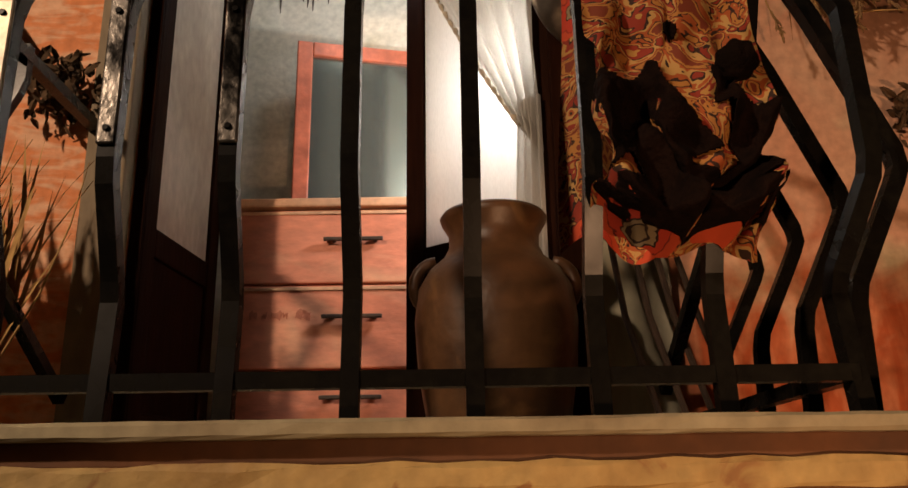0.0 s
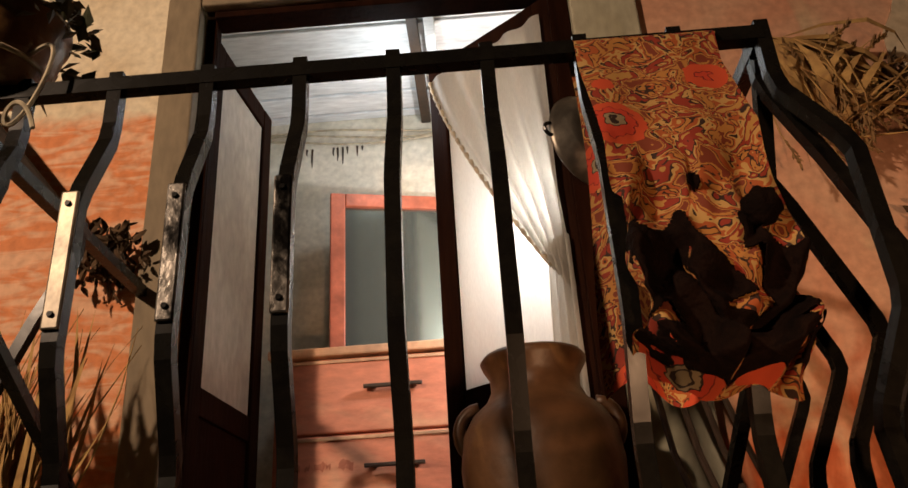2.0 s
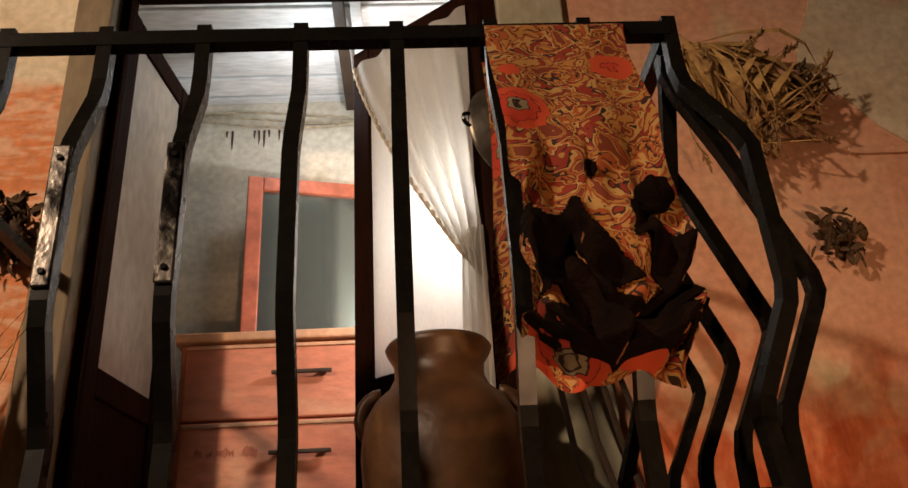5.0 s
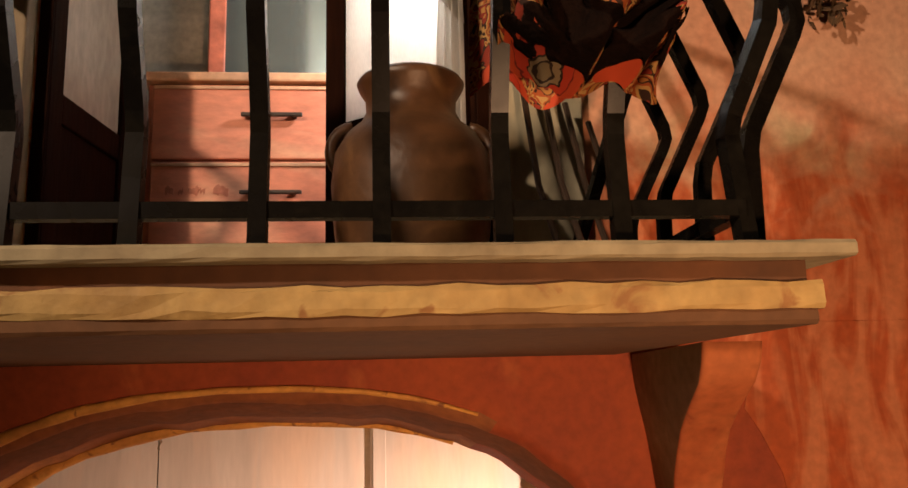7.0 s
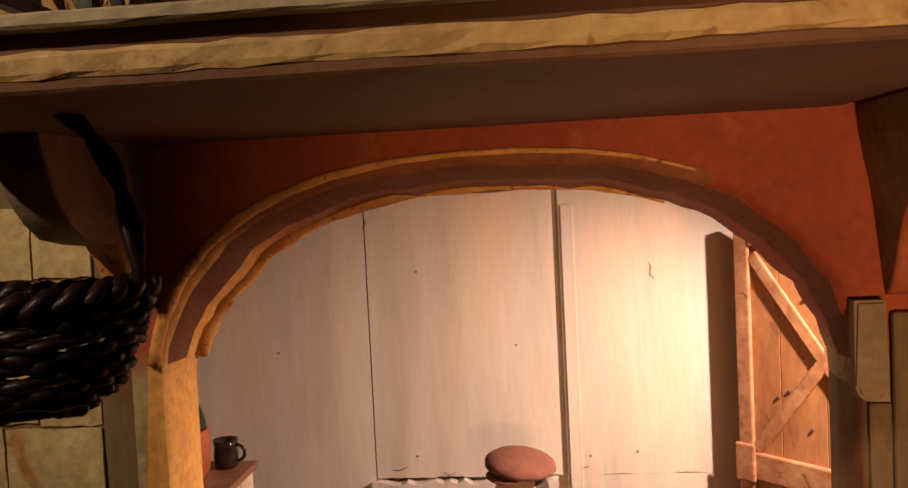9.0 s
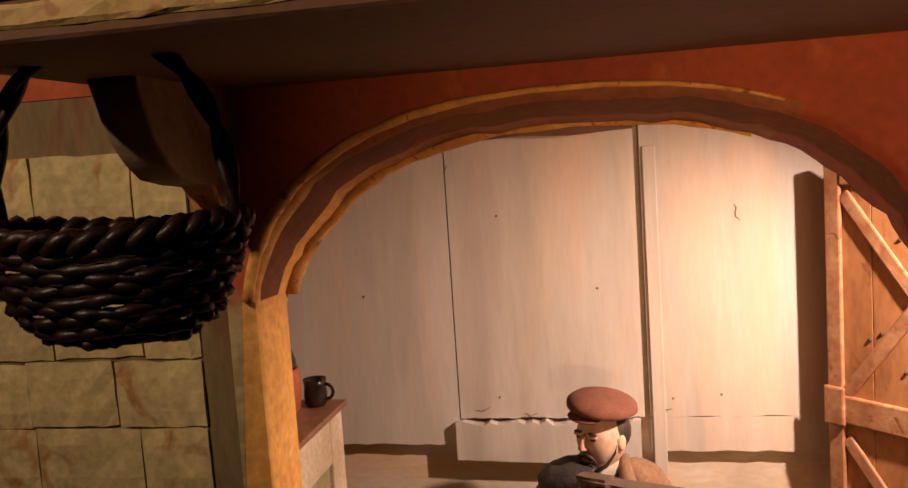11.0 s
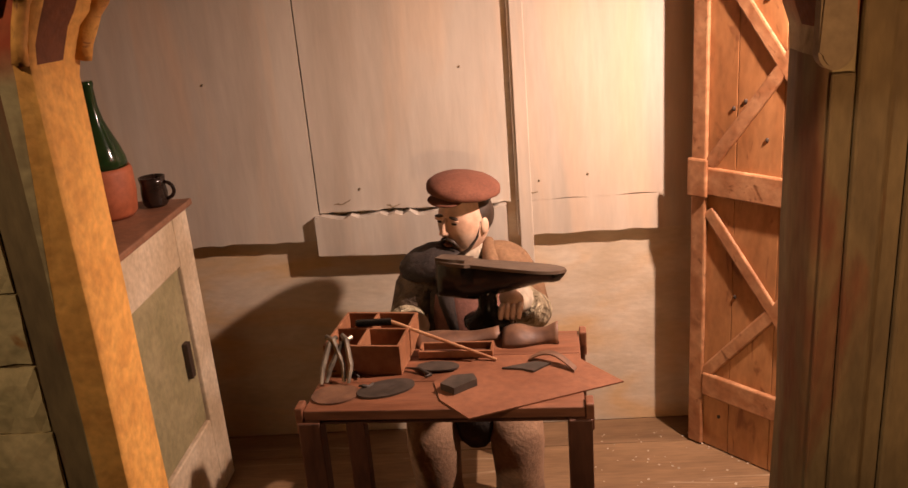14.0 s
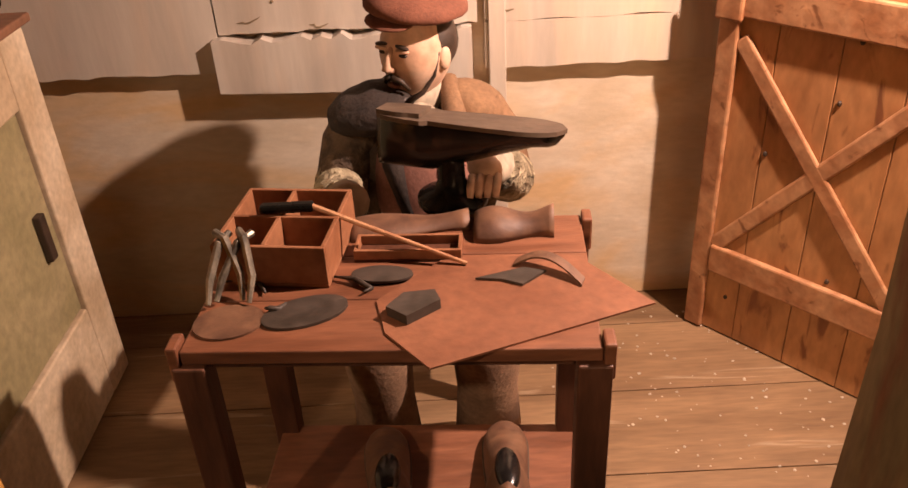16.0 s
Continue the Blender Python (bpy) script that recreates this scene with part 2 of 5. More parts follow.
M["frame_brown"].node_tree.nodes["Principled BSDF"].inputs["Specular IOR Level"].default_value = 0.02
M["leaf_panel"] = material("dusty_frosted_panel", (0.46, 0.40, 0.33), 0.5, second=(0.33, 0.27, 0.21), scale=6, stretch=(1, 1, 0.5))
M["surround"] = material("grey_brown_surround", (0.25, 0.195, 0.12), 0.75, second=(0.19, 0.14, 0.085), scale=8, stretch=(1, 1, 0.4))
M["surround_pale"] = material("pale_green_surround", (0.46, 0.43, 0.32), 0.75, second=(0.34, 0.31, 0.21), scale=8, stretch=(1, 1, 0.4))
M["jar"] = material("brown_glazed_clay", (0.125, 0.060, 0.025), 0.42, second=(0.065, 0.029, 0.012), scale=9, third=(0.20, 0.105, 0.040), third_scale=8, third_at=(0.6, 0.75))
M["pan"] = material("dull_tin", (0.27, 0.24, 0.20), 0.38, 0.85, scale=16)
M["pot"] = material("yellow_brown_pot", (0.20, 0.105, 0.040), 0.26, second=(0.12, 0.06, 0.024), scale=12)
M["leaf"] = material("dark_ivy_leaf", (0.055, 0.055, 0.018), 0.5, second=(0.03, 0.032, 0.012), scale=40, bump=0.1)
M["straw"] = material("dry_straw", (0.48, 0.30, 0.10), 0.8, second=(0.28, 0.15, 0.05), scale=30, bump=0.1)
M["dry_ear"] = material("dry_ochre_ears", (0.26, 0.15, 0.05), 0.8, second=(0.16, 0.085, 0.03), scale=30, bump=0.1)
M["dry_brown"] = material("dry_brown_heads", (0.10, 0.055, 0.022), 0.85, scale=30, bump=0.1)
# Near-black colour for the shadow on the printed cloth, put in as a sheet.
M["rag"] = material("cloth_shade_black", (0.005, 0.0025, 0.0016), 0.95, second=(0.012, 0.005, 0.003), scale=26, grain=160, bump=0.6, depth=0.006)
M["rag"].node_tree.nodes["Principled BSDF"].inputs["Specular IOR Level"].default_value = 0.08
M["rope"] = material("pale_string", (0.52, 0.44, 0.30), 0.8, scale=60)
M["stick"] = material("dark_stick", (0.05, 0.028, 0.015), 0.6, scale=30)
M["bark"] = material("black_bark", (0.016, 0.009, 0.006), 0.85, second=(0.030, 0.017, 0.010), scale=40, bump=0.6)
M["shell"] = material("dim_hall_wall", (0.20, 0.13, 0.085), 0.85, scale=2)
M["ground"] = material("worn_hall_floor", (0.16, 0.11, 0.075), 0.7, scale=3)
M["brick_red"] = material("dark_red_band", (0.17, 0.05, 0.02), 0.6, scale=14, stretch=(0.4, 1, 1))


def curtain_material():
    m = material("white_voile", (0.68, 0.665, 0.63), 0.85, second=(0.60, 0.575, 0.53), scale=14, stretch=(3, 1, 0.4), grain=220, bump=0.1)
    nodes, links = m.node_tree.nodes, m.node_tree.links
    thin, both = nodes.new("ShaderNodeBsdfTranslucent"), nodes.new("ShaderNodeMixShader")
    thin.inputs["Color"].default_value = (0.80, 0.78, 0.74, 1)
    both.inputs[0].default_value = 0.55
    links.new(nodes["Principled BSDF"].outputs[0], both.inputs[1])
    links.new(thin.outputs[0], both.inputs[2])
    links.new(both.outputs[0], nodes["Material Output"].inputs["Surface"])
    return m


def cloth_material():
    """A printed cotton: red flowers with pale rings on a ground of ochre and brown swirls."""
    m = bpy.data.materials.new("floral_print_cotton")
    m.use_nodes = True
    nodes, links = m.node_tree.nodes, m.node_tree.links
    bsdf = nodes["Principled BSDF"]
    bsdf.inputs["Roughness"].default_value = 0.85
    geo = nodes.new("ShaderNodeTexCoord")

    def ramp_of(source, stops, mode="CONSTANT"):
        r = nodes.new("ShaderNodeValToRGB")
        r.color_ramp.interpolation = mode
        while len(r.color_ramp.elements) < len(stops):
            r.color_ramp.elements.new(0.5)
        for e, (at, c) in zip(r.color_ramp.elements, stops):
            e.position, e.color = at, (*c, 1)
        links.new(source, r.inputs[0])
        return r.outputs[0]

    swirl = nodes.new("ShaderNodeTexNoise")
    swirl.inputs["Scale"].default_value, swirl.inputs["Detail"].default_value, swirl.inputs["Distortion"].default_value = 40, 2, 1.1
    links.new(geo.outputs["UV"], swirl.inputs["Vector"])
    ground = ramp_of(swirl.outputs[0], ((0.0, (0.170, 0.030, 0.008)), (0.36, (0.400, 0.170, 0.035)), (0.42, (0.030, 0.010, 0.004)), (0.445, (0.330, 0.075, 0.014)), (0.49, (0.450, 0.260, 0.080)), (0.535, (0.030, 0.010, 0.004)), (0.56, (0.240, 0.024, 0.008)), (0.63, (0.400, 0.210, 0.050))))
    cells = nodes.new("ShaderNodeTexVoronoi")
    cells.inputs["Scale"].default_value = 13
    cells.inputs["Randomness"].default_value = 0.75
    wob = nodes.new("ShaderNodeTexNoise")
    wob.inputs["Scale"].default_value = 70
    add = nodes.new("ShaderNodeVectorMath")
    add.operation = "MULTIPLY_ADD"
    links.new(geo.outputs["UV"], wob.inputs["Vector"])
    links.new(wob.outputs["Color"], add.inputs[0])
    add.inputs[1].default_value = (0.010, 0.010, 0)
    links.new(geo.outputs["UV"], add.inputs[2])
    links.new(add.outputs[0], cells.inputs["Vector"])
    petal = nodes.new("ShaderNodeTexNoise")
    petal.inputs["Scale"].default_value, petal.inputs["Detail"].default_value = 110, 1
    links.new(geo.outputs["UV"], petal.inputs["Vector"])
    bent = nodes.new("ShaderNodeMath")
    bent.operation = "MULTIPLY_ADD"
    links.new(petal.outputs[0], bent.inputs[0])
    bent.inputs[1].default_value = 0.16
    links.new(cells.outputs["Distance"], bent.inputs[2])
    flower = ramp_of(bent.outputs[0], ((0.0, (0.210, 0.154, 0.077)), (0.155, (0.021, 0.007, 0.003)), (0.18, (0.252, 0.189, 0.105)), (0.225, (0.021, 0.007, 0.003)), (0.245, (0.480, 0.040, 0.014)), (0.35, (0.160, 0.010, 0.005)), (0.365, (0.500, 0.060, 0.016)), (0.50, (0.028, 0.008, 0.004))))
    inside = nodes.new("ShaderNodeMath")
    inside.operation = "LESS_THAN"
    links.new(cells.outputs["Distance"], inside.inputs[0])
    inside.inputs[1].default_value = 0.40
    pick = nodes.new("ShaderNodeSeparateColor")
    links.new(cells.outputs["Color"], pick.inputs[0])
    some = nodes.new("ShaderNodeMath")
    some.operation = "GREATER_THAN"
    links.new(pick.outputs[0], some.inputs[0])
    some.inputs[1].default_value = 0.28
    both = nodes.new("ShaderNodeMath")
    both.operation = "MULTIPLY"
    links.new(inside.outputs[0], both.inputs[0])
    links.new(some.outputs[0], both.inputs[1])
    x = nodes.new("ShaderNodeMix")
    x.data_type = "RGBA"
    links.new(both.outputs[0], x.inputs[0])
    links.new(ground, x.inputs[6])
    links.new(flower, x.inputs[7])
    links.new(x.outputs[2], bsdf.inputs["Base Color"])
    return m


M["lace"] = material("cream_lace", (0.60, 0.50, 0.36), 0.9, scale=40)
M["curtain"], M["cloth"] = curtain_material(), cloth_material()

mirror_mat = bpy.data.materials.new("old_mirror")
mirror_mat.use_nodes = True
mirror_mat.node_tree.nodes["Principled BSDF"].inputs["Metallic"].default_value = 0.8
mirror_mat.node_tree.nodes["Principled BSDF"].inputs["Roughness"].default_value = 0.14
mirror_mat.node_tree.nodes["Principled BSDF"].inputs["Base Color"].default_value = (0.30, 0.34, 0.30, 1)
M["mirror"] = mirror_mat

# ---- mesh helpers ----


def mesh_of(name, bm, mats, smooth=False):
    me = bpy.data.meshes.new(name)
    bmesh.ops.recalc_face_normals(bm, faces=bm.faces)
    bm.to_mesh(me)
    bm.free()
    for m in mats if isinstance(mats, (list, tuple)) else [mats]:
        me.materials.append(m)
    if smooth:
        for p in me.polygons:
            p.use_smooth = True
    return me


def part(name, bm, mats, parent=None, label="", smooth=False):
    ob = new(name, mesh_of(name, bm, mats, smooth))
    ob.parent = parent
    return tagged(ob, label)


def thing(name, label, category, group="", place=(0, 0, 0)):
    ob = new(name)
    ob.location = place
    return tagged(ob, label, category, group)


def setting(name, bm, mats, label, category="structure", smooth=False):
    return tagged(new(name, mesh_of(name, bm, mats, smooth)), label, category, kind="structure")


def box(bm, a, b, bevel=0.0, slot=0, m=None):
    """A box from corner a to corner b, with bevelled edges."""
    r = bmesh.ops.create_cube(bm, size=1.0)
    size, mid = [abs(q - p) for p, q in zip(a, b)], [(p + q) / 2 for p, q in zip(a, b)]
    bmesh.ops.transform(bm, matrix=Matrix.Translation(mid) @ Matrix.Diagonal((*size, 1)), verts=r["verts"])
    verts = r["verts"]
    if bevel:
        edges = list({e for v in verts for e in v.link_edges})
        out = bmesh.ops.bevel(bm, geom=edges, offset=bevel, segments=2, affect="EDGES", profile=0.5)
        verts = list({v for f in out["faces"] for v in f.verts} | {v for v in verts if v.is_valid})
    faces = {f for v in verts for f in v.link_faces}
    for f in faces:
        f.material_index = slot
    if m:
        bmesh.ops.transform(bm, matrix=m, verts=verts)
    return verts


def lathe(bm, profile, steps=32, centre=(0, 0, 0), slot=0, squash=1.0):
    """A turned shape from (radius, height) pairs."""
    rings = []
    for r, z in profile:
        rings.append([bm.verts.new((centre[0] + max(r, 1e-4) * math.cos(2 * math.pi * k / steps), centre[1] + squash * max(r, 1e-4) * math.sin(2 * math.pi * k / steps), centre[2] + z)) for k in range(steps)])
    for a, b in zip(rings, rings[1:]):
        for k in range(steps):
            bm.faces.new((a[k], a[(k + 1) % steps], b[(k + 1) % steps], b[k])).material_index = slot
    bm.faces.new(rings[0]).material_index = slot
    bm.faces.new(rings[-1]).material_index = slot


def sweep(bm, points, radius, sides=8, slot=0, square=False, closed=False):
    """A tube along points; radius a number or one per point. square: a bar with a square section."""
    pts = [Vector(p) for p in points]
    n = len(pts)
    rad = radius if isinstance(radius, (list, tuple)) else [radius] * n
    rings, side = [], None
    for i, p in enumerate(pts):
        if closed:
            way = pts[(i + 1) % n] - pts[i - 1]
        else:
            way = pts[min(i + 1, n - 1)] - pts[max(i - 1, 0)]
        way.normalize()
        if side is None:
            ref = Vector((1, 0, 0)) if abs(way.x) < 0.8 else Vector((0, 0, 1))
            side = (ref - way * ref.dot(way)).normalized()
        else:
            side = (side - way * side.dot(way)).normalized()
        up = way.cross(side)
        count = 4 if square else sides
        turn = math.pi / 4 if square else 0
        grow = math.sqrt(2) if square else 1
        rings.append([bm.verts.new(p + rad[i] * grow * (math.cos(turn + 2 * math.pi * k / count) * side + math.sin(turn + 2 * math.pi * k / count) * up)) for k in range(count)])
    count = len(rings[0])
    pairs = list(zip(rings, rings[1:])) + ([(rings[-1], rings[0])] if closed else [])
    for a, b in pairs:
        for k in range(count):
            bm.faces.new((a[k], a[(k + 1) % count], b[(k + 1) % count], b[k])).material_index = slot
    if not closed:
        bm.faces.new(rings[0][::-1]).material_index = slot
        bm.faces.new(rings[-1]).material_index = slot


def blob(bm, centre, size, slot=0, turn=(0, 0, 0), u=20, v=14, shape=None):
    """A rounded lump; shape may move its points (given on the unit ball)."""
    r = bmesh.ops.create_uvsphere(bm, u_segments=u, v_segments=v, radius=1.0)
    for w in r["verts"]:
        if shape:
            w.co = shape(w.co.copy())
    m = Matrix.Translation(centre) @ Euler([radians(a) for a in turn]).to_matrix().to_4x4() @ Matrix.Diagonal((*size, 1))
    bmesh.ops.transform(bm, matrix=m, verts=r["verts"])
    for f in {f for w in r["verts"] for f in w.link_faces}:
        f.material_index = slot


def grid_sheet(bm, nu, nv, place, slot=0, uv=None):
    """A sheet of nu by nv cells whose points are place(u, v)."""
    layer = bm.loops.layers.uv.verify() if uv else None
    rows = [[bm.verts.new(place(i / nu, j / nv)) for i in range(nu + 1)] for j in range(nv + 1)]
    for j in range(nv):
        for i in range(nu):
            f = bm.faces.new((rows[j][i], rows[j][i + 1], rows[j + 1][i + 1], rows[j + 1][i]))
            f.material_index, f.smooth = slot, True
            if layer:
                for loop, (a, b) in zip(f.loops, ((i, j), (i + 1, j), (i + 1, j + 1), (i, j + 1))):
                    loop[layer].uv = (a / nu * uv[0], b / nv * uv[1])


def slabbed(bm, outline, axis, lo, hi, slot=0):
    """A flat plate: an outline of 2D points, pushed along an axis from lo to hi."""
    def at(p, d):
        q = list(p)
        q.insert(axis, d)
        return q
    a, b = [bm.verts.new(at(p, lo)) for p in outline], [bm.verts.new(at(p, hi)) for p in outline]
    n = len(outline)
    fs = [bm.faces.new(a), bm.faces.new(b[::-1])] + [bm.faces.new((a[k], b[k], b[(k + 1) % n], a[(k + 1) % n])) for k in range(n)]
    for f in fs:
        f.material_index = slot


# ---- the arched front of the workshop ----
ARCH_X, ARCH_W, SPRING, RISE, ARCH_N, THICK = 0.076, 0.556, 1.22, 0.380, 2.4, 0.15


def arch_curve(steps=48, grow=0.0):
    out = []
    for k in range(steps + 1):
        a = math.pi * (1 - k / steps)
        c, s = math.cos(a), math.sin(a)
        out.append((ARCH_X + (ARCH_W + grow) * math.copysign(abs(c) ** (2 / ARCH_N), c), SPRING + (RISE + grow) * abs(s) ** (2 / ARCH_N)))
    return out


def arch_wall():
    bm = bmesh.new()
    rough = random.Random(4)
    left, right, top = -0.53, 2.2, 1.70
    rows = []
    front_c = arch_curve()
    layers = ((0.0, 0.014), (0.007, 0.003), (0.020, 0.0), (0.092, 0.0), (THICK - 0.006, 0.002), (THICK, 0.010))
    full = [(ARCH_X - ARCH_W, 0.0)] + [(ARCH_X - ARCH_W, 0.3 * k) for k in range(1, 4)] + front_c + [(ARCH_X + ARCH_W, 1.22 - 0.3 * k) for k in range(1, 4)] + [(ARCH_X + ARCH_W, 0.0)]
    n = len(full)
    jitter = [rough.uniform(-0.004, 0.004) for _ in full]
    for y, g in layers:
        ring = []
        for k, (x, z) in enumerate(full):
            d = Vector((x - ARCH_X, max(z - 1.0, 0)))
            d = d.normalized() if d.length else Vector((1, 0))
            e = g + jitter[k] + rough.uniform(-0.0015, 0.0015)
            if y == 0.0 and x < -0.40 and z < 1.30:
                e += 0.010 + 0.030 * min((1.30 - z) / 0.4, 1)
            e -= 0.042 * min(max((z - 1.25) / 0.20, 0), 1) * min(y / 0.14, 1)
            ring.append(bm.verts.new((x + d.x * e, y, z + d.y * e)))
        rows.append(ring)
    for j, (a, b) in enumerate(zip(rows, rows[1:])):
        for k in range(n - 1):
            x, z = full[k]
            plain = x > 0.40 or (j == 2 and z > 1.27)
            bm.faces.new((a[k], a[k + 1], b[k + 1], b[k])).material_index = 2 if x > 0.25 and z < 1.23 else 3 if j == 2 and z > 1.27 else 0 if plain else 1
    for ring, y in ((rows[0], 0.0), (rows[-1], THICK)):
        outer = []
        for v in ring:
            x, z = v.co.x, v.co.z
            if z < 1.1:
                outer.append(bm.verts.new((left if x < ARCH_X else right, y, z)))
            else:
                t = math.atan2(z - 1.1, x - ARCH_X)
                c, s = math.cos(t), math.sin(t)
                hit = min(((right - ARCH_X) / c if c > 1e-6 else 9e9), ((left - ARCH_X) / c if c < -1e-6 else 9e9), ((top - 1.1) / s if s > 1e-6 else 9e9))
                outer.append(bm.verts.new((ARCH_X + hit * c, y, 1.1 + hit * s)))
        for k in range(n - 1):
            bm.faces.new((ring[k], ring[k + 1], outer[k + 1], outer[k]))
    bmesh.ops.remove_doubles(bm, verts=bm.verts, dist=1e-5)
    ob = setting("wall_arch", bm, [M["red_wall"], M["rim"], M["green_wall"], M["arch_band"]], "red plaster wall with a yellow-edged round arch", "wall", smooth=False)
    for p in ob.data.polygons:
        p.use_smooth = abs(p.normal.y) < 0.9
    # Beads added in bright yellow so the yellow arch edges look lamp-lit.
    outer, inner, n = [], [], 33
    for k, (x, z) in enumerate(arch_curve(grow=0.013)[:n]):
        if z > 1.262:
            outer.append((x, -0.002 + rough.uniform(-0.001, 0.001), z + rough.uniform(-0.001, 0.001)))
    for k, (x, z) in enumerate(arch_curve()[:n]):
        if z > 1.262:
            d = Vector((x - ARCH_X, z - 1.0)).normalized() * (0.004 - 0.042 * min(max((z - 1.25) / 0.20, 0), 1))
            inner.append((x + d.x, THICK - 0.006 + rough.uniform(-0.002, 0.002), z + d.y + rough.uniform(-0.002, 0.002)))
    for pts, wide, label in ((outer, 0.0135, "added yellow bead for the lit arch edge"), (inner, 0.0200, "added bright bead for the worn, lit yellow inner arch edge")):
        bm = bmesh.new()
        sweep(bm, pts, [wide * (1 - 0.80 * (k / len(pts)) ** 0.8) * rough.uniform(0.85, 1.15) for k in range(len(pts))], 8)
        part("bead", bm, M["rim_yellow"], ob, label, smooth=True)
    return ob


arch_wall()

# corner fills above the arch wall's fan, behind the slab
bm = bmesh.new()
box(bm, (-2.4, 0.004, 1.665), (-0.53, THICK, 1.722))
setting("wall_band", bm, M["red_wall"], "red plaster band under the balcony", "wall")

# left wall of ochre blocks: mortar bed, then blocks as pieces
bm = bmesh.new()
box(bm, (-2.4, 0.006, 0.0), (-0.531, THICK, 1.664))
block_wall = setting("wall_blocks", bm, M["green_wall"], "wall of rough ochre stone blocks", "wall")

# ---- floors, back wall, shell ----
bm = bmesh.new()
box(bm, (-6, -6, -0.06), (6, 6, -0.012))
setting("ground", bm, M["ground"], "dim worn hall floor", "floor")
bm = bmesh.new()
box(bm, (-1.3, 0.0, -0.011), (1.5, 1.3, -0.006))
board_floor = setting("floor", bm, M["beam"], "dusty wooden board floor", "floor")

bm = bmesh.new()
box(bm, (-1.3, 1.125, 0.0), (1.5, 1.25, 1.74))
box(bm, (-1.3, THICK + 0.002, 0.0), (-1.06, 1.125, 1.74))
box(bm, (1.30, THICK + 0.002, 0.0), (1.5, 1.125, 1.74))
back_wall = setting("wall_back", bm, M["lower_wall"], "chalky plaster back wall of the workshop", "wall")
bm = bmesh.new()
box(bm, (-1.3, THICK + 0.002, 1.64), (1.5, 1.25, 1.70))
setting("ceiling_workshop", bm, M["soffit"], "brown workshop ceiling", "ceiling")

# Unseen outer walls, added to enclose the set for bounced light and reflections.
bm = bmesh.new()
for a, b in (((-6, -6, -0.06), (6, -5.9, 5)), ((-6, 5.9, -0.06), (6, 6, 5)), ((-6, -6, -0.06), (-5.9, 6, 5)), ((5.9, -6, -0.06), (6, 6, 5))):
    box(bm, a, b)
setting("wall_hall", bm, M["shell"], "added dim walls closing off the unseen hall", "wall")


def wall_boards():
    """Large stained boards on the back wall, with a dark gap and a thin crack between them."""
    rnd = random.Random(11)
    for x0, x1, z0 in ((-1.05, -0.347, 0.655), (-0.343, 0.203, 0.735), (0.219, 1.28, 0.735), (0.219, 1.28, 0.632)):
        bm = bmesh.new()
        top = 1.60
        if z0 == 0.632:
            top = 0.7335
        cols, pts = 26, []
        for k in range(cols + 1):
            x = x0 + (x1 - x0) * k / cols
            pts.append((x, z0 + rnd.uniform(-0.003, 0.003)))
        slabbed(bm, pts + [(x1, top), (x0, top)], 1, 1.090, 1.1235)
        part("board", bm, M["panel"], back_wall)
    # the broken low board, its upper edge torn
    bm = bmesh.new()
    pts = [(-0.357, 0.613), (-0.2, 0.607), (-0.02, 0.603), (0.19, 0.600)]
    for k in range(27):
        x = 0.19 - 0.547 * k / 26
        pts.append((x, 0.728 + rnd.uniform(-0.011, 0.006)))
    slabbed(bm, pts, 1, 1.068, 1.124)
    part("board", bm, M["panel"], back_wall, "broken pale board with a torn upper edge")
    bm = bmesh.new()
    box(bm, (0.226, 1.083, 0.02), (0.262, 1.0895, 1.52), 0.002)
    part("batten", bm, M["panel"], back_wall)


wall_boards()

for x, z in ((-0.197, 1.345), (0.085, 1.12), (-0.22, 0.80), (0.42, 0.80), (0.285, 0.79), (-0.62, 1.12)):
    bm = bmesh.new()
    blob(bm, (x, 1.0895, z), (0.0035, 0.003, 0.0035), u=8, v=6)
    part("nail", bm, M["surround"], back_wall)
for x0, z0, dx, dz in ((0.47, 1.34, 0.012, -0.05), (-0.34, 1.50, -0.006, -0.03), (-0.30, 0.755, 0.05, 0.012), (0.25, 0.765, 0.03, -0.01), (-0.15, 0.745, 0.04, 0.0)):
    bm = bmesh.new()
    sweep(bm, [(x0 + dx * t + 0.004 * math.sin(9 * t), 1.0895, z0 + dz * t + 0.004 * math.sin(7 * t + 1)) for t in (0, 0.2, 0.4, 0.6, 0.8, 1)], [0.0006, 0.002, 0.0016, 0.002, 0.0014, 0.0004], 5)
    part("crack", bm, M["surround"], back_wall)


def roof_beam():
    bm = bmesh.new()
    pts = [(-0.52 + 0.724 * k / 16, 1.568 + 0.004 * math.sin(k * 0.9)) for k in range(17)]
    slabbed(bm, pts + [(0.204, 1.64), (-0.52, 1.64)], 1, 1.045, 1.0895)
    tagged(part("ceiling_beam", bm, M["beam"]), "dark rough wooden beam at the wall top", "beam")


roof_beam()

# ---- balcony slab, corbels ----
SLAB_X0, SLAB_X1, SLAB_Y = -0.58, 0.640, -0.625


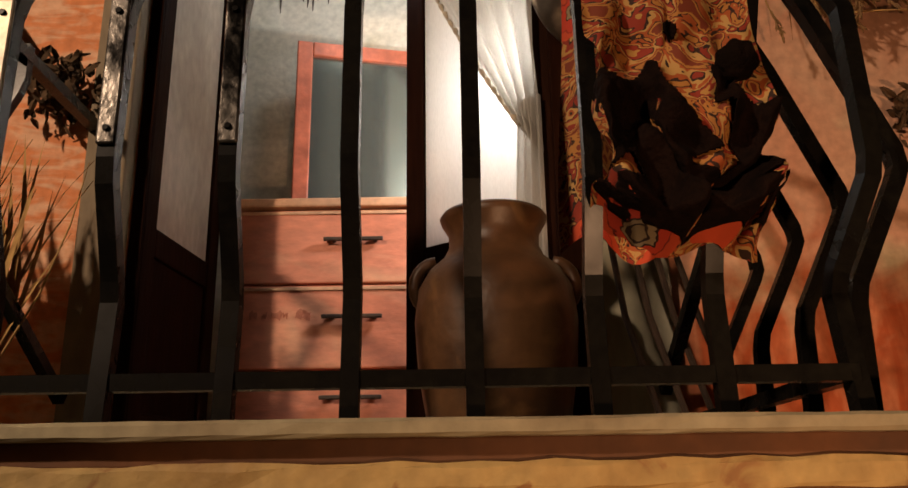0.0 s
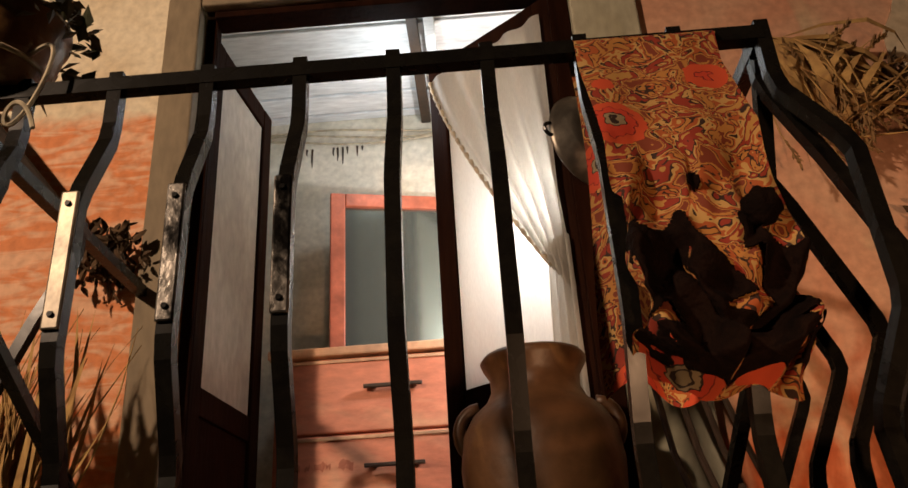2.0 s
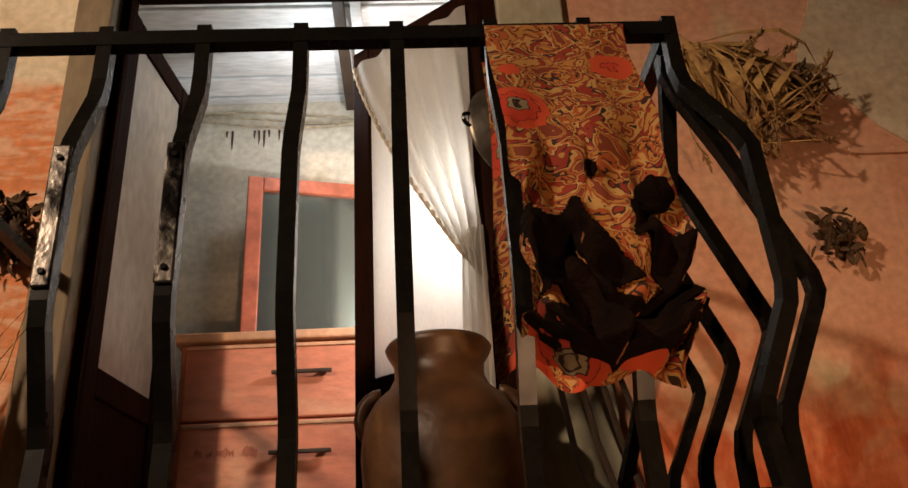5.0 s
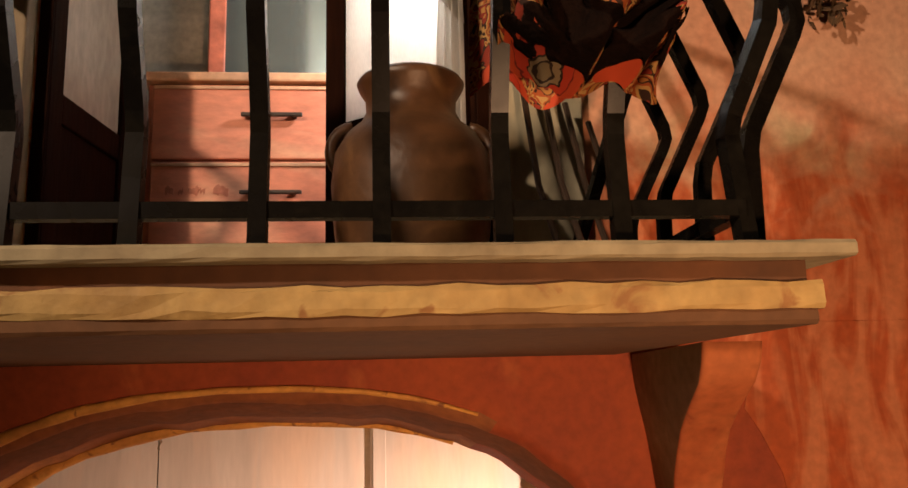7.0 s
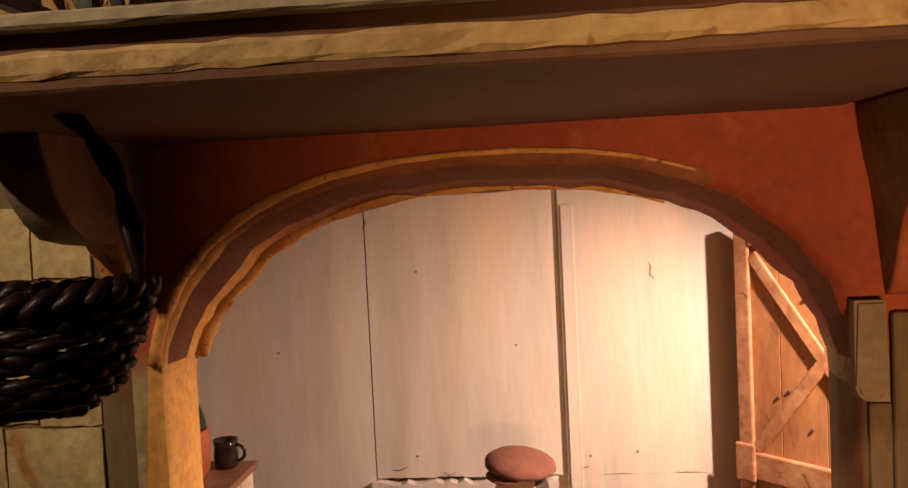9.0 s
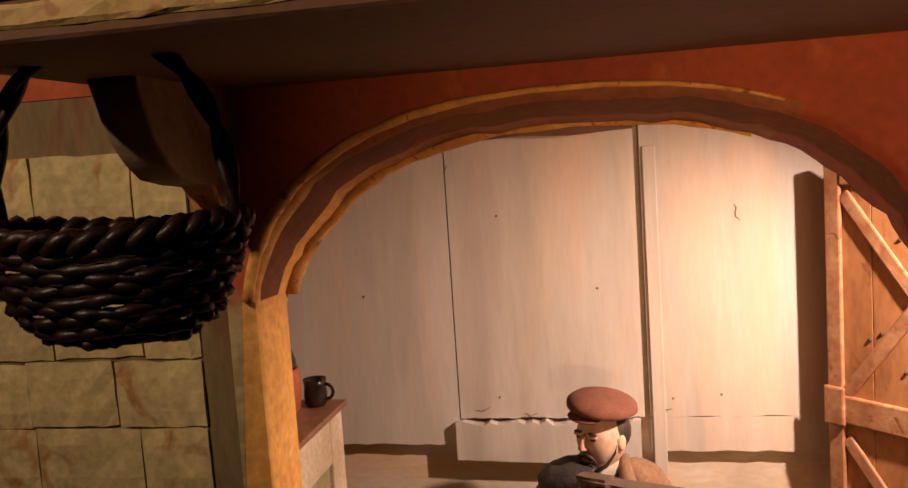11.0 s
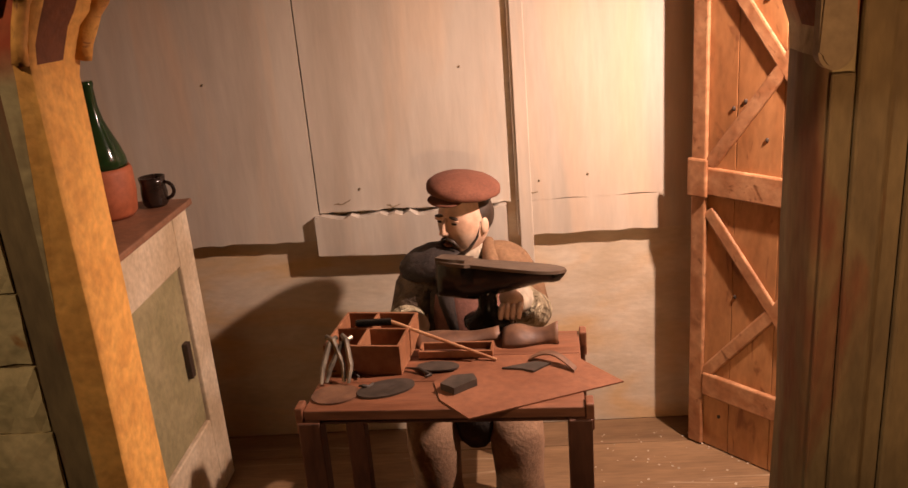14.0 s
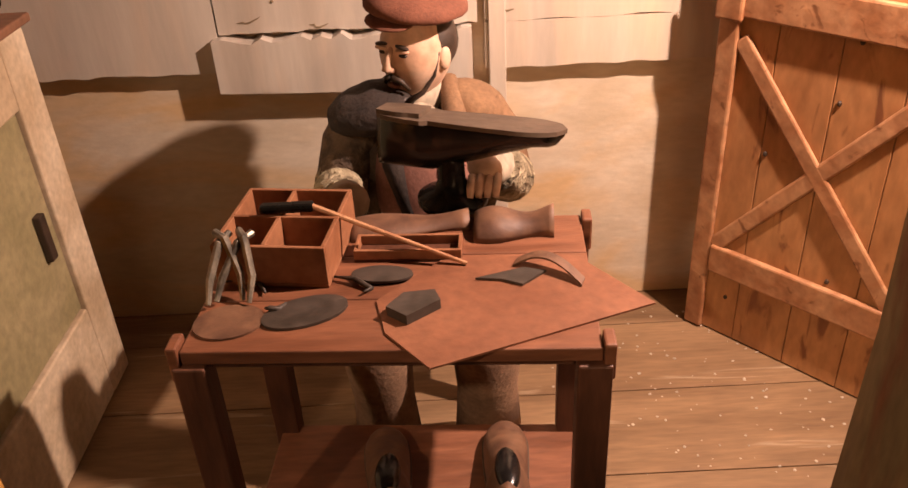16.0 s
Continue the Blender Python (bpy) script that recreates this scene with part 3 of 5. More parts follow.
def balcony_slab():
    ob = thing("balcony_slab", "worn balcony slab with a yellow moulded edge", "balcony")
    rnd = random.Random(3)

    def course(name, y, x1, z0, z1, mat, wob, label=""):
        bm = bmesh.new()
        n = 40
        left = SLAB_X0 - 0.6 * (y - SLAB_Y)
        rows = []
        profile = ((0.001, z0), (-0.0015, z0 + 0.2 * (z1 - z0)), (-0.0015, z0 + 0.8 * (z1 - z0)), (0.001, z1))
        for off, z in profile:
            rows.append([bm.verts.new((left + (x1 - left) * k / n, y + off + rnd.uniform(-wob, wob), z - 0.006 + rnd.uniform(-wob, wob))) for k in range(n + 1)])
        back = [[bm.verts.new((left + (x1 - left) * k / n, -0.001, z)) for k in range(n + 1)] for z in (z1, z0)]
        ring = rows + back
        for a, b in zip(ring, ring[1:] + ring[:1]):
            for k in range(n):
                bm.faces.new((a[k], a[k + 1], b[k + 1], b[k]))
        bm.faces.new([r[0] for r in ring])
        bm.faces.new([r[-1] for r in ring][::-1])
        part(name, bm, mat, ob, label)

    course("top_plate", SLAB_Y, SLAB_X1, 1.7075, 1.7215, M["edge_top"], 0.0006, "grey-green worn top plate")
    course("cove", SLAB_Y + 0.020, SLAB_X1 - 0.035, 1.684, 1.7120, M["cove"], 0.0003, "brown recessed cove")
    course("fascia", SLAB_Y + 0.012, SLAB_X1 - 0.025, 1.666, 1.6895, M["fascia"], 0.0014, "chipped yellow fascia")
    course("soffit", SLAB_Y + 0.016, SLAB_X1 - 0.030, 1.654, 1.6710, M["soffit"], 0.0003, "dark brown underside")
    return ob


balcony_slab()


RIGHT_CORBEL = ((1.6535, 0.636, 0.712, -0.292), (1.63, 0.636, 0.711, -0.287), (1.605, 0.638, 0.710, -0.268), (1.575, 0.643, 0.712, -0.214), (1.545, 0.649, 0.718, -0.162), (1.515, 0.654, 0.724, -0.128), (1.48, 0.658, 0.730, -0.098), (1.445, 0.662, 0.733, -0.074), (1.41, 0.665, 0.733, -0.052), (1.38, 0.668, 0.735, -0.030), (1.3655, 0.670, 0.733, -0.010))
LEFT_CORBEL = ((1.6535, -0.556, -0.484, -0.302), (1.626, -0.556, -0.484, -0.290), (1.595, -0.556, -0.484, -0.277), (1.563, -0.555, -0.485, -0.260), (1.535, -0.555, -0.486, -0.232), (1.512, -0.554, -0.488, -0.198), (1.502, -0.553, -0.490, -0.140), (1.497, -0.550, -0.492, -0.085), (1.47, -0.546, -0.494, -0.066), (1.44, -0.544, -0.496, -0.050), (1.40, -0.542, -0.498, -0.030), (1.3655, -0.540, -0.500, -0.010))


def corbel(levels, front, side, tail, label):
    """A scrolled bracket, deep at the top and narrowing to the wall."""
    bm = bmesh.new()
    rings = []
    for z, a, b, y in levels:
        r = 0.006
        pts = [(a, -0.001), (a, y + r), (a + 0.3 * r, y + 0.3 * r), (a + r, y), (b - r, y), (b - 0.3 * r, y + 0.3 * r), (b, y + r), (b, -0.001)]
        rings.append([bm.verts.new((x, q, z)) for x, q in pts])
    for n, (p, q) in enumerate(zip(rings, rings[1:])):
        for k in range(8):
            f = bm.faces.new((p[k], p[(k + 1) % 8], q[(k + 1) % 8], q[k]))
            f.smooth = k not in (0, 6, 7)
            f.material_index = 1 if k in (0, 6) else 2 if levels[n][0] < 1.50 else 0
    bm.faces.new(rings[0])
    bm.faces.new(rings[-1])
    tagged(part("corbel", bm, [front, side, tail]), label, "corbel", "corbels under the balcony")


corbel(RIGHT_CORBEL, M["corbel_red_lit"], M["corbel_grey"], M["corbel_red_lit"], "scrolled red plaster corbel carrying the balcony")
# Yellow tail paints in the lit orange strip below the grey scroll.
corbel(LEFT_CORBEL, M["corbel_grey"], M["corbel_grey"], M["rim_yellow"], "scrolled grey-brown corbel in shade behind the basket")

# capital and pilasters to the right of the arch
bm = bmesh.new()
tab = [(0.639 - 0.024 * math.cos(math.pi * k / 14), 1.232 - 0.026 * math.sin(math.pi * k / 14)) for k in range(15)]
slabbed(bm, tab + [(0.662, 1.36), (0.616, 1.36)], 1, -0.026, -0.001)
bmesh.ops.bevel(bm, geom=[e for e in bm.edges if all(v.co.y < -0.02 for v in e.verts)], offset=0.005, segments=2, affect="EDGES")
setting("capital", bm, M["pale_plaster"], "pale worn capital under the corbel", "capital")
bm = bmesh.new()
box(bm, (0.674, -0.016, 0.0), (0.7215, -0.001, 1.340), 0.006)
box(bm, (0.640, -0.009, 0.0), (0.6735, -0.001, 1.200), 0.004)
setting("pilaster_1", bm, M["green_wall"], "greenish worn pilaster beside the arch", "pilaster")
bm = bmesh.new()
box(bm, (0.752, -0.016, 0.0), (2.2, -0.001, 1.29), 0.006)
box(bm, (0.7225, -0.004, 0.0), (0.7515, -0.0012, 1.289), slot=1)
setting("wall_dado", bm, [M["green_wall"], M["green_wall"]], "greenish worn lower wall", "wall")

# ---- upper facade with the balcony doorway ----
DOOR_X0, DOOR_X1, DOOR_TOP, FLOOR2 = -0.285, 0.447, 2.858, 1.722


UP_T = 0.055


def upper_wall():
    bm = bmesh.new()
    box(bm, (-2.4, 0, 1.723), (DOOR_X0 - 0.001, UP_T, 4.2))
    box(bm, (DOOR_X0 - 0.001, 0, DOOR_TOP), (DOOR_X1 + 0.001, UP_T, 4.2))
    setting("wall_upper_west", bm, M["upper_wall"], "peeling orange and cream plaster wall", "wall")
    bm = bmesh.new()
    box(bm, (DOOR_X1 + 0.001, 0.0, 1.7001), (2.4, UP_T, 4.2))
    setting("wall_upper_east", bm, M["pink_wall"], "salmon plaster wall with orange streaks", "wall")
    bm = bmesh.new()
    rag = random.Random(77)
    left = [(0.79 + 0.16 * (k / 12) ** 1.6 + rag.uniform(-0.012, 0.012), 1.6995 - 0.395 * k / 12) for k in range(13)]
    slabbed(bm, left + [(2.2, 1.3045), (2.2, 1.6995)], 1, -0.0018, -0.0004)
    setting("wall_streaks", bm, M["pink_wall"], "orange plaster streaks running down the wall", "wall")
    bm = bmesh.new()
    box(bm, (1.07, -0.007, 2.416), (2.4, -0.001, 2.430), 0.002)
    setting("wall_patch", bm, M["pink_wall"], "thin raised plaster ledge on the wall", "wall")
    bm = bmesh.new()
    edge = random.Random(51)
    pts = [(1.02 + 0.10 * (k / 14) ** 2 * edge.uniform(0.7, 1.3) - 0.05 * math.sin(k * 0.8), 3.1 - 0.67 * k / 14) for k in range(15)]
    slabbed(bm, [(x, z) for x, z in pts] + [(2.4, 2.431), (2.4, 3.1)], 1, -0.0045, -0.001)
    setting("wall_plaster", bm, M["pale_wall"], "pale bare plaster on the upper wall", "wall")
    bm = bmesh.new()
    box(bm, (-0.352, -0.02, FLOOR2), (DOOR_X0, 0.02, 2.95), 0.004)
    box(bm, (DOOR_X1, -0.02, FLOOR2), (0.575, 0.02, 2.95), 0.004, slot=1)
    box(bm, (DOOR_X0 + 0.001, -0.02, DOOR_TOP), (DOOR_X1 - 0.001, 0.02, 2.95), 0.004)
    setting("door_surround", bm, [M["surround"], M["surround_pale"]], "grey-brown painted door surround", "trim")


upper_wall()

# balcony room
bm = bmesh.new()
box(bm, (-0.75, 0.55, 1.70), (1.0, 0.62, 3.1))
box(bm, (-0.80, UP_T, 1.66), (-0.75, 0.62, 3.1))
box(bm, (0.95, UP_T, 1.66), (1.0, 0.55, 3.1))
setting("wall_room", bm, M["room_wall"], "drab stained wall of the balcony room", "wall")
bm = bmesh.new()
box(bm, (-0.749, 0.0555, 1.701), (0.949, 0.549, 1.7215))
box(bm, (DOOR_X0, 0.001, 1.701), (DOOR_X1, 0.0554, 1.7215))
setting("floor_room", bm, M["cab_top"], "brown floor of the balcony room", "floor")
bm = bmesh.new()
for y0, y1 in ((0.056, 0.176), (0.185, 0.302), (0.311, 0.428), (0.437, 0.512), (0.521, 0.549)):
    box(bm, (-0.749, y0, 2.945), (0.95, y1, 2.96), 0.003)
box(bm, (-0.749, 0.056, 2.9605), (0.95, 0.55, 2.97), slot=1)
box(bm, (0.112, 0.060, 2.918), (0.137, 0.549, 2.9445), 0.002, slot=1)
box(bm, (0.150, 0.060, 2.925), (0.174, 0.549, 2.9445), 0.002)
setting("ceiling", bm, [M["slat"], M["stick"]], "pale boarded ceiling with one dark batten", "ceiling")


rnd = random.Random(41)
for x, l in ((-0.178, 0.055), (-0.192, 0.018), (-0.122, 0.024), (-0.112, 0.040), (-0.098, 0.050), (-0.086, 0.020), (-0.060, 0.030), (-0.046, 0.014)):
    bm = bmesh.new()
    sweep(bm, [(x, 0.5495, 2.863), (x + rnd.uniform(-0.002, 0.002), 0.5495, 2.863 - 0.6 * l), (x, 0.5495, 2.863 - l)], [0.003, 0.0022, 0.0008], 6)
    tagged(part("drip_stain", bm, M["stick"]), "dark drip stain on the room wall", "stain", "drip stains")


def door_leaf(name, hinge, angle, width, top, lower_solid, panel, label):
    """A leaf hung at hinge, turned by angle degrees from the wall's line."""
    ob = thing(name, label, "door")
    m = Matrix.Translation((hinge[0], hinge[1], 0)) @ Matrix.Rotation(radians(angle), 4, "Z")
    z0, z1, w, t = FLOOR2 + 0.008, top, width, 0.022
    for nm, a, b in (("stile", (0, 0, z0), (0.045, t, z1)), ("stile", (w - 0.045, 0, z0), (w, t, z1)), ("rail", (0.0452, 0.001, z1 - 0.05), (w - 0.0452, t - 0.001, z1)), ("rail", (0.0452, 0.001, lower_solid), (w - 0.0452, t - 0.001, lower_solid + 0.05)), ("rail", (0.0452, 0.001, z0), (w - 0.0452, t - 0.001, z0 + 0.06))):
        bm = bmesh.new()
        box(bm, a, b, 0.003, m=m)
        part(nm, bm, M["frame_brown"], ob)
    bm = bmesh.new()
    box(bm, (0.044, 0.007, lower_solid + 0.049), (w - 0.044, t - 0.007, z1 - 0.049), m=m)
    part("panel", bm, panel, ob, "pale panel")
    bm = bmesh.new()
    box(bm, (0.044, 0.007, z0 + 0.059), (w - 0.044, t - 0.007, lower_solid + 0.001), m=m)
    part("panel", bm, M["frame_brown"], ob, "dark lower panel")
    return ob


door_leaf("door_leaf", (-0.262, 0.025), 83.7, 0.31, 2.815, 2.045, M["leaf_panel"], "brown door leaf with a frosted panel, open")
right_leaf = door_leaf("door_leaf", (0.425, 0.022), 140.5, 0.335, 2.838, 2.04, M["curtain"], "brown door leaf with white curtain, open inwards")


def leaf_curtain():
    """White voile gathered to one side over the leaf."""
    m = Matrix.Translation((0.425, 0.022, 0)) @ Matrix.Rotation(radians(140.5), 4, "Z")
    ob = thing("curtain", "white gathered voile curtain over the door leaf", "curtain")
    bm = bmesh.new()

    def drape(u, v):
        z = 2.79 - 0.54 * v
        edge = 0.325 - 0.270 * v ** 1.3
        x = 0.02 + (edge - 0.02) * u
        return m @ Vector((x, 0.034 + 0.010 * math.sin(u * 30 + 2 * v) * (0.5 + v), z - 0.05 * (1 - u) * v))
    grid_sheet(bm, 60, 20, drape)
    part("drape", bm, M["curtain"], ob, smooth=True)
    bm = bmesh.new()
    sweep(bm, [Vector(drape(1, k / 80)) + Vector((0, -0.003, 0.003 * math.sin(k * 1.9))) for k in range(81)], [0.0035 + 0.0022 * math.sin(k * 1.9) for k in range(81)], 6)
    part("lace_trim", bm, M["lace"], ob, "scalloped lace edge", smooth=True)
    bm = bmesh.new()
    grid_sheet(bm, 30, 12, lambda u, v: m @ Vector((0.015 + 0.045 * u * (1 + 0.4 * v), 0.036 + 0.008 * math.sin(u * 22), 2.30 - 0.30 * v)))
    part("tail", bm, M["curtain"], ob, smooth=True)


leaf_curtain()

bm = bmesh.new()
box(bm, (DOOR_X1 - 0.040, -0.004, FLOOR2), (DOOR_X1 - 0.001, 0.052, DOOR_TOP - 0.001), 0.002)
box(bm, (DOOR_X0 + 0.001, 0.021, FLOOR2), (DOOR_X0 + 0.022, 0.052, DOOR_TOP - 0.001), 0.002)
box(bm, (DOOR_X0 + 0.0225, 0.0, DOOR_TOP - 0.016), (DOOR_X1 - 0.0405, 0.052, DOOR_TOP - 0.001), 0.002)
setting("door_frame", bm, M["frame_brown"], "brown wooden door frame", "door frame")


def dresser():
    ob = thing("dresser", "coral painted chest of drawers with dark handles", "dresser")
    x0, x1, y0, y1, z0, z1 = -0.20, 0.42, 0.325, 0.545, FLOOR2, 2.235
    bm = bmesh.new()
    box(bm, (x0, y0 + 0.012, z0), (x1, y1, z1 - 0.02), 0.003)
    part("body", bm, M["rose_paint"], ob)
    bm = bmesh.new()
    box(bm, (x0 - 0.012, y0 - 0.012, z1 - 0.0195), (x1 + 0.012, y1, z1), 0.004)
    part("top", bm, M["peach"], ob, "peach dresser top")
    for lo, hi in ((2.060, 2.212), (1.892, 2.055), (1.735, 1.887)):
        bm = bmesh.new()
        box(bm, (x0 + 0.012, y0, lo), (x1 - 0.012, y0 + 0.0115, hi), 0.003)
        d = part("drawer", bm, M["rose_paint"], ob)
        bm = bmesh.new()
        zc = {2.060: 2.147, 1.892: 1.991, 1.735: 1.836}[lo]
        box(bm, (-0.016, y0 - 0.016, zc - 0.004), (0.102, y0 - 0.008, zc + 0.004), 0.002)
        for x in (0.000, 0.082):
            box(bm, (x, y0 - 0.009, zc - 0.004), (x + 0.008, y0 + 0.001, zc + 0.004))
        part("handle", bm, M["stick"], d, "dark bar handle")
        bm = bmesh.new()
        box(bm, (x0 + 0.014, y0 - 0.003, hi - 0.010), (x1 - 0.014, y0 - 0.0002, hi - 0.003), 0.001)
        part("bead", bm, M["peach"], d, "pale moulded bead")


dresser()


def rubbed_stains():
    """Dark rubbed marks on the middle drawer."""
    rnd = random.Random(61)
    for x in (-0.150, -0.128, -0.105, -0.088, -0.060, -0.045):
        bm = bmesh.new()
        w = rnd.uniform(0.006, 0.012)
        ring = [(x + w * rnd.uniform(0.6, 1.2) * math.cos(a), 1.996 + rnd.uniform(-0.006, 0.006) + w * rnd.uniform(0.6, 1.3) * math.sin(a)) for a in [2 * math.pi * k / 10 for k in range(10)]]
        slabbed(bm, ring, 1, 0.3240, 0.3249)
        tagged(part("paint_stain", bm, M["stain"]), "dark rubbed stain on the drawer paint", "stain", "drawer stains")


rubbed_stains()


def mirror():
    ob = thing("mirror", "framed mirror with a coral frame on the dresser", "mirror")
    x0, x1, z0, z1, y = -0.105, 0.30, 2.2355, 2.656, 0.42
    for a, b in (((x0, y, z0), (x0 + 0.035, y + 0.02, z1)), ((x1 - 0.035, y, z0), (x1, y + 0.02, z1)), ((x0 + 0.0352, y, z1 - 0.035), (x1 - 0.0352, y + 0.02, z1)), ((x0 + 0.0352, y, z0), (x1 - 0.0352, y + 0.02, z0 + 0.02))):
        bm = bmesh.new()
        box(bm, a, b, 0.003)
        part("frame", bm, M["frame_red"], ob)
    bm = bmesh.new()
    box(bm, (x0 + 0.034, y + 0.010, z0 + 0.018), (x1 - 0.034, y + 0.016, z1 - 0.034))
    part("glass", bm, M["mirror"], ob, "dull old mirror glass")
    pivot = Matrix.Translation((x0, y, 0))
    ob.matrix_world = pivot @ Matrix.Rotation(radians(13), 4, "Z") @ pivot.inverted()


mirror()

# cables under the room's ceiling
for k in range(3):
    bm = bmesh.new()
    sweep(bm, [(-0.3 + 0.05 * i, 0.545 - 0.004 * k, 2.912 - 0.016 * k + 0.010 * math.sin(i * 0.5 + k) - 0.01 * math.sin(math.pi * i / 18)) for i in range(19)], 0.003, 6)
    tagged(part("cable", bm, M["rope"]), "thin pale cable along the wall", "cable", "cables")


def big_jar():
    bm = bmesh.new()
    prof = [(0.085, 0.0), (0.102, 0.03), (0.114, 0.10), (0.119, 0.17), (0.114, 0.215), (0.098, 0.243), (0.076, 0.262), (0.067, 0.280), (0.068, 0.300), (0.078, 0.316), (0.081, 0.324), (0.076, 0.331), (0.068, 0.326), (0.062, 0.30), (0.055, 0.20)]
    ob = thing("jar", "large brown glazed clay jar on the balcony", "jar", place=(0.297, -0.14, FLOOR2))
    lathe(bm, [(0.94 * r, 0.955 * z) for r, z in prof], 40)
    part("body", bm, M["jar"], ob, smooth=True)
    for s in (-1, 1):
        bm = bmesh.new()
        sweep(bm, [(s * (0.082 + 0.030 * math.sin(a)), 0, 0.212 + 0.035 * math.cos(a)) for a in [math.pi * k / 10 for k in range(11)]], 0.009, 8)
        part("handle", bm, M["jar"], ob, smooth=True)


big_jar()

# ---- railing ----
RAIL_Z = 2.240
PROFILE = [(0.0, 2.256), (0.0, 2.190), (0.004, 2.165), (0.040, 2.090), (0.047, 2.068), (0.050, 1.93), (0.047, 1.91), (0.016, 1.835), (0.012, 1.815), (0.020, 1.7165)]


SIDE_PROFILE = [(0.0, 2.256), (0.0, 2.205), (0.006, 2.185), (0.045, 2.105), (0.104, 1.962), (0.106, 1.945), (0.100, 1.930), (0.052, 1.835), (0.048, 1.815), (0.046, 1.7165)]


def railing():
    ob = thing("balcony_railing", "black iron balcony railing with bellied bars", "railing")
    front, left, right = -0.572, -0.340, 0.548

    def bar(x, y, dx, dy, name="bar", scale=1.0, profile=PROFILE):
        bm = bmesh.new()
        sweep(bm, [(x + dx * o * scale, y + dy * o * scale, z) for o, z in profile], 0.0075, square=True)
        return part(name, bm, M["iron"], ob)

    for k in range(-1, 7):
        x = -0.148 + 0.1005 * k
        b = bar(x, front, 0, -1)
        if k < 3:
            bm = bmesh.new()
            box(bm, (x - 0.0085, front - 0.0612, 1.940), (x + 0.0085, front - 0.0566, 2.078), 0.002)
            # Strap 0 gets the pale steel: its bright lighting is put into the colour.
            part("strap", bm, M["steel"] if k == 0 else M["steel_dark"], b, "scraped bare steel strap, coloured paler to look brightly lit" if k == 0 else "blackened glossy steel strap")
            for z in (1.954, 2.064):
                bm = bmesh.new()
                r = bmesh.ops.create_cone(bm, cap_ends=True, segments=10, radius1=0.0035, radius2=0.0025, depth=0.003)
                bmesh.ops.transform(bm, matrix=pose(x, front - 0.0622, z, 90), verts=r["verts"])
                part("bolt", bm, M["iron"], b)
    for y in (-0.540, -0.425, -0.300, -0.165):
        bar(right, y, 1, 0, profile=SIDE_PROFILE)
    for y in (-0.450, -0.250):
        bar(left, y, -1, 0, profile=SIDE_PROFILE)
    for x, s in ((right, 1), (left, -1)):
        bar(x, front, s * 0.7, -0.7, "corner_post", 1.2)
    for z, t in ((RAIL_Z, 0.0085), (1.749, 0.007)):
        o = 0.016 if z < 2 else 0.0
        for a, b in (((left - o, front - o, z), (right + o, front - o, z)), ((right + o, front - o, z), (right + o, -0.021, z)), ((left - o, front - o, z), (left - o, -0.021, z))):
            bm = bmesh.new()
            sweep(bm, [a, b], t, square=True)
            part("rail", bm, M["iron"], ob, "top rail" if z > 2 else "bottom rail")
    for x, s in ((right, 1), (left, -1)):
        bm = bmesh.new()
        sweep(bm, [(x, front + 0.02, 2.225), (x + s * 0.02, -0.40, 2.05), (x, -0.03, 1.80)], 0.008, square=True)
        part("brace", bm, M["iron"], ob)


railing()


def cloth_fold(u, v):
    """The outer fold of the printed cloth: flat over the rail, bunched up lower down."""
    low = min(max((v - 0.38) / 0.4, 0), 1)
    n1 = noise.noise(Vector((u * 2.2, v * 4.0, 1.3)))
    n2 = noise.noise(Vector((u * 4.5, v * 7.5, 7.7)))
    n3 = noise.noise(Vector((u * 9.0, v * 13.0, 3.1)))
    x = 0.346 + 0.148 * u + 0.006 * v + low * (0.026 * n2 - 0.012 * (u - 0.5))
    z = 2.253 - 0.415 * v + 0.022 * math.sin(u * 5 + 1) * v + low * 0.036 * n1
    belly = 0.050 * min(max((v - 0.12) / 0.25, 0), 1)
    y = -0.588 - belly - 0.007 * math.sin(u * 11 + v * 3) * (0.2 + v) - low * (0.060 * abs(n1) + 0.055 * abs(n2) + 0.018 * n3 - 0.012)
    if v > 0.92:
        y += 0.05 * (v - 0.92) / 0.08
        z += 0.012 * (v - 0.92) / 0.08
    if v < 0.04:
        y = -0.574 - 0.016 * v / 0.04
    return Vector((x, y, z))


def hung_cloth():
    ob = thing("hung_cloth", "floral printed cotton cloth draped and crumpled over the railing", "cloth")
    bm = bmesh.new()
    grid_sheet(bm, 64, 110, cloth_fold, uv=(0.15, 0.44))
    part("front_fold", bm, M["cloth"], ob, smooth=True)
    bm = bmesh.new()

    def inner(u, v):
        return (0.342 + 0.10 * u + 0.006 * math.sin(v * 5) * (1 - u), -0.556 + 0.010 * math.sin(u * 10 + 2) * v + 0.012 * v, 2.253 - 0.385 * v + 0.012 * math.sin(u * 7))
    grid_sheet(bm, 30, 40, inner, uv=(0.13, 0.42))
    part("back_fold", bm, M["cloth"], ob, smooth=True)


hung_cloth()


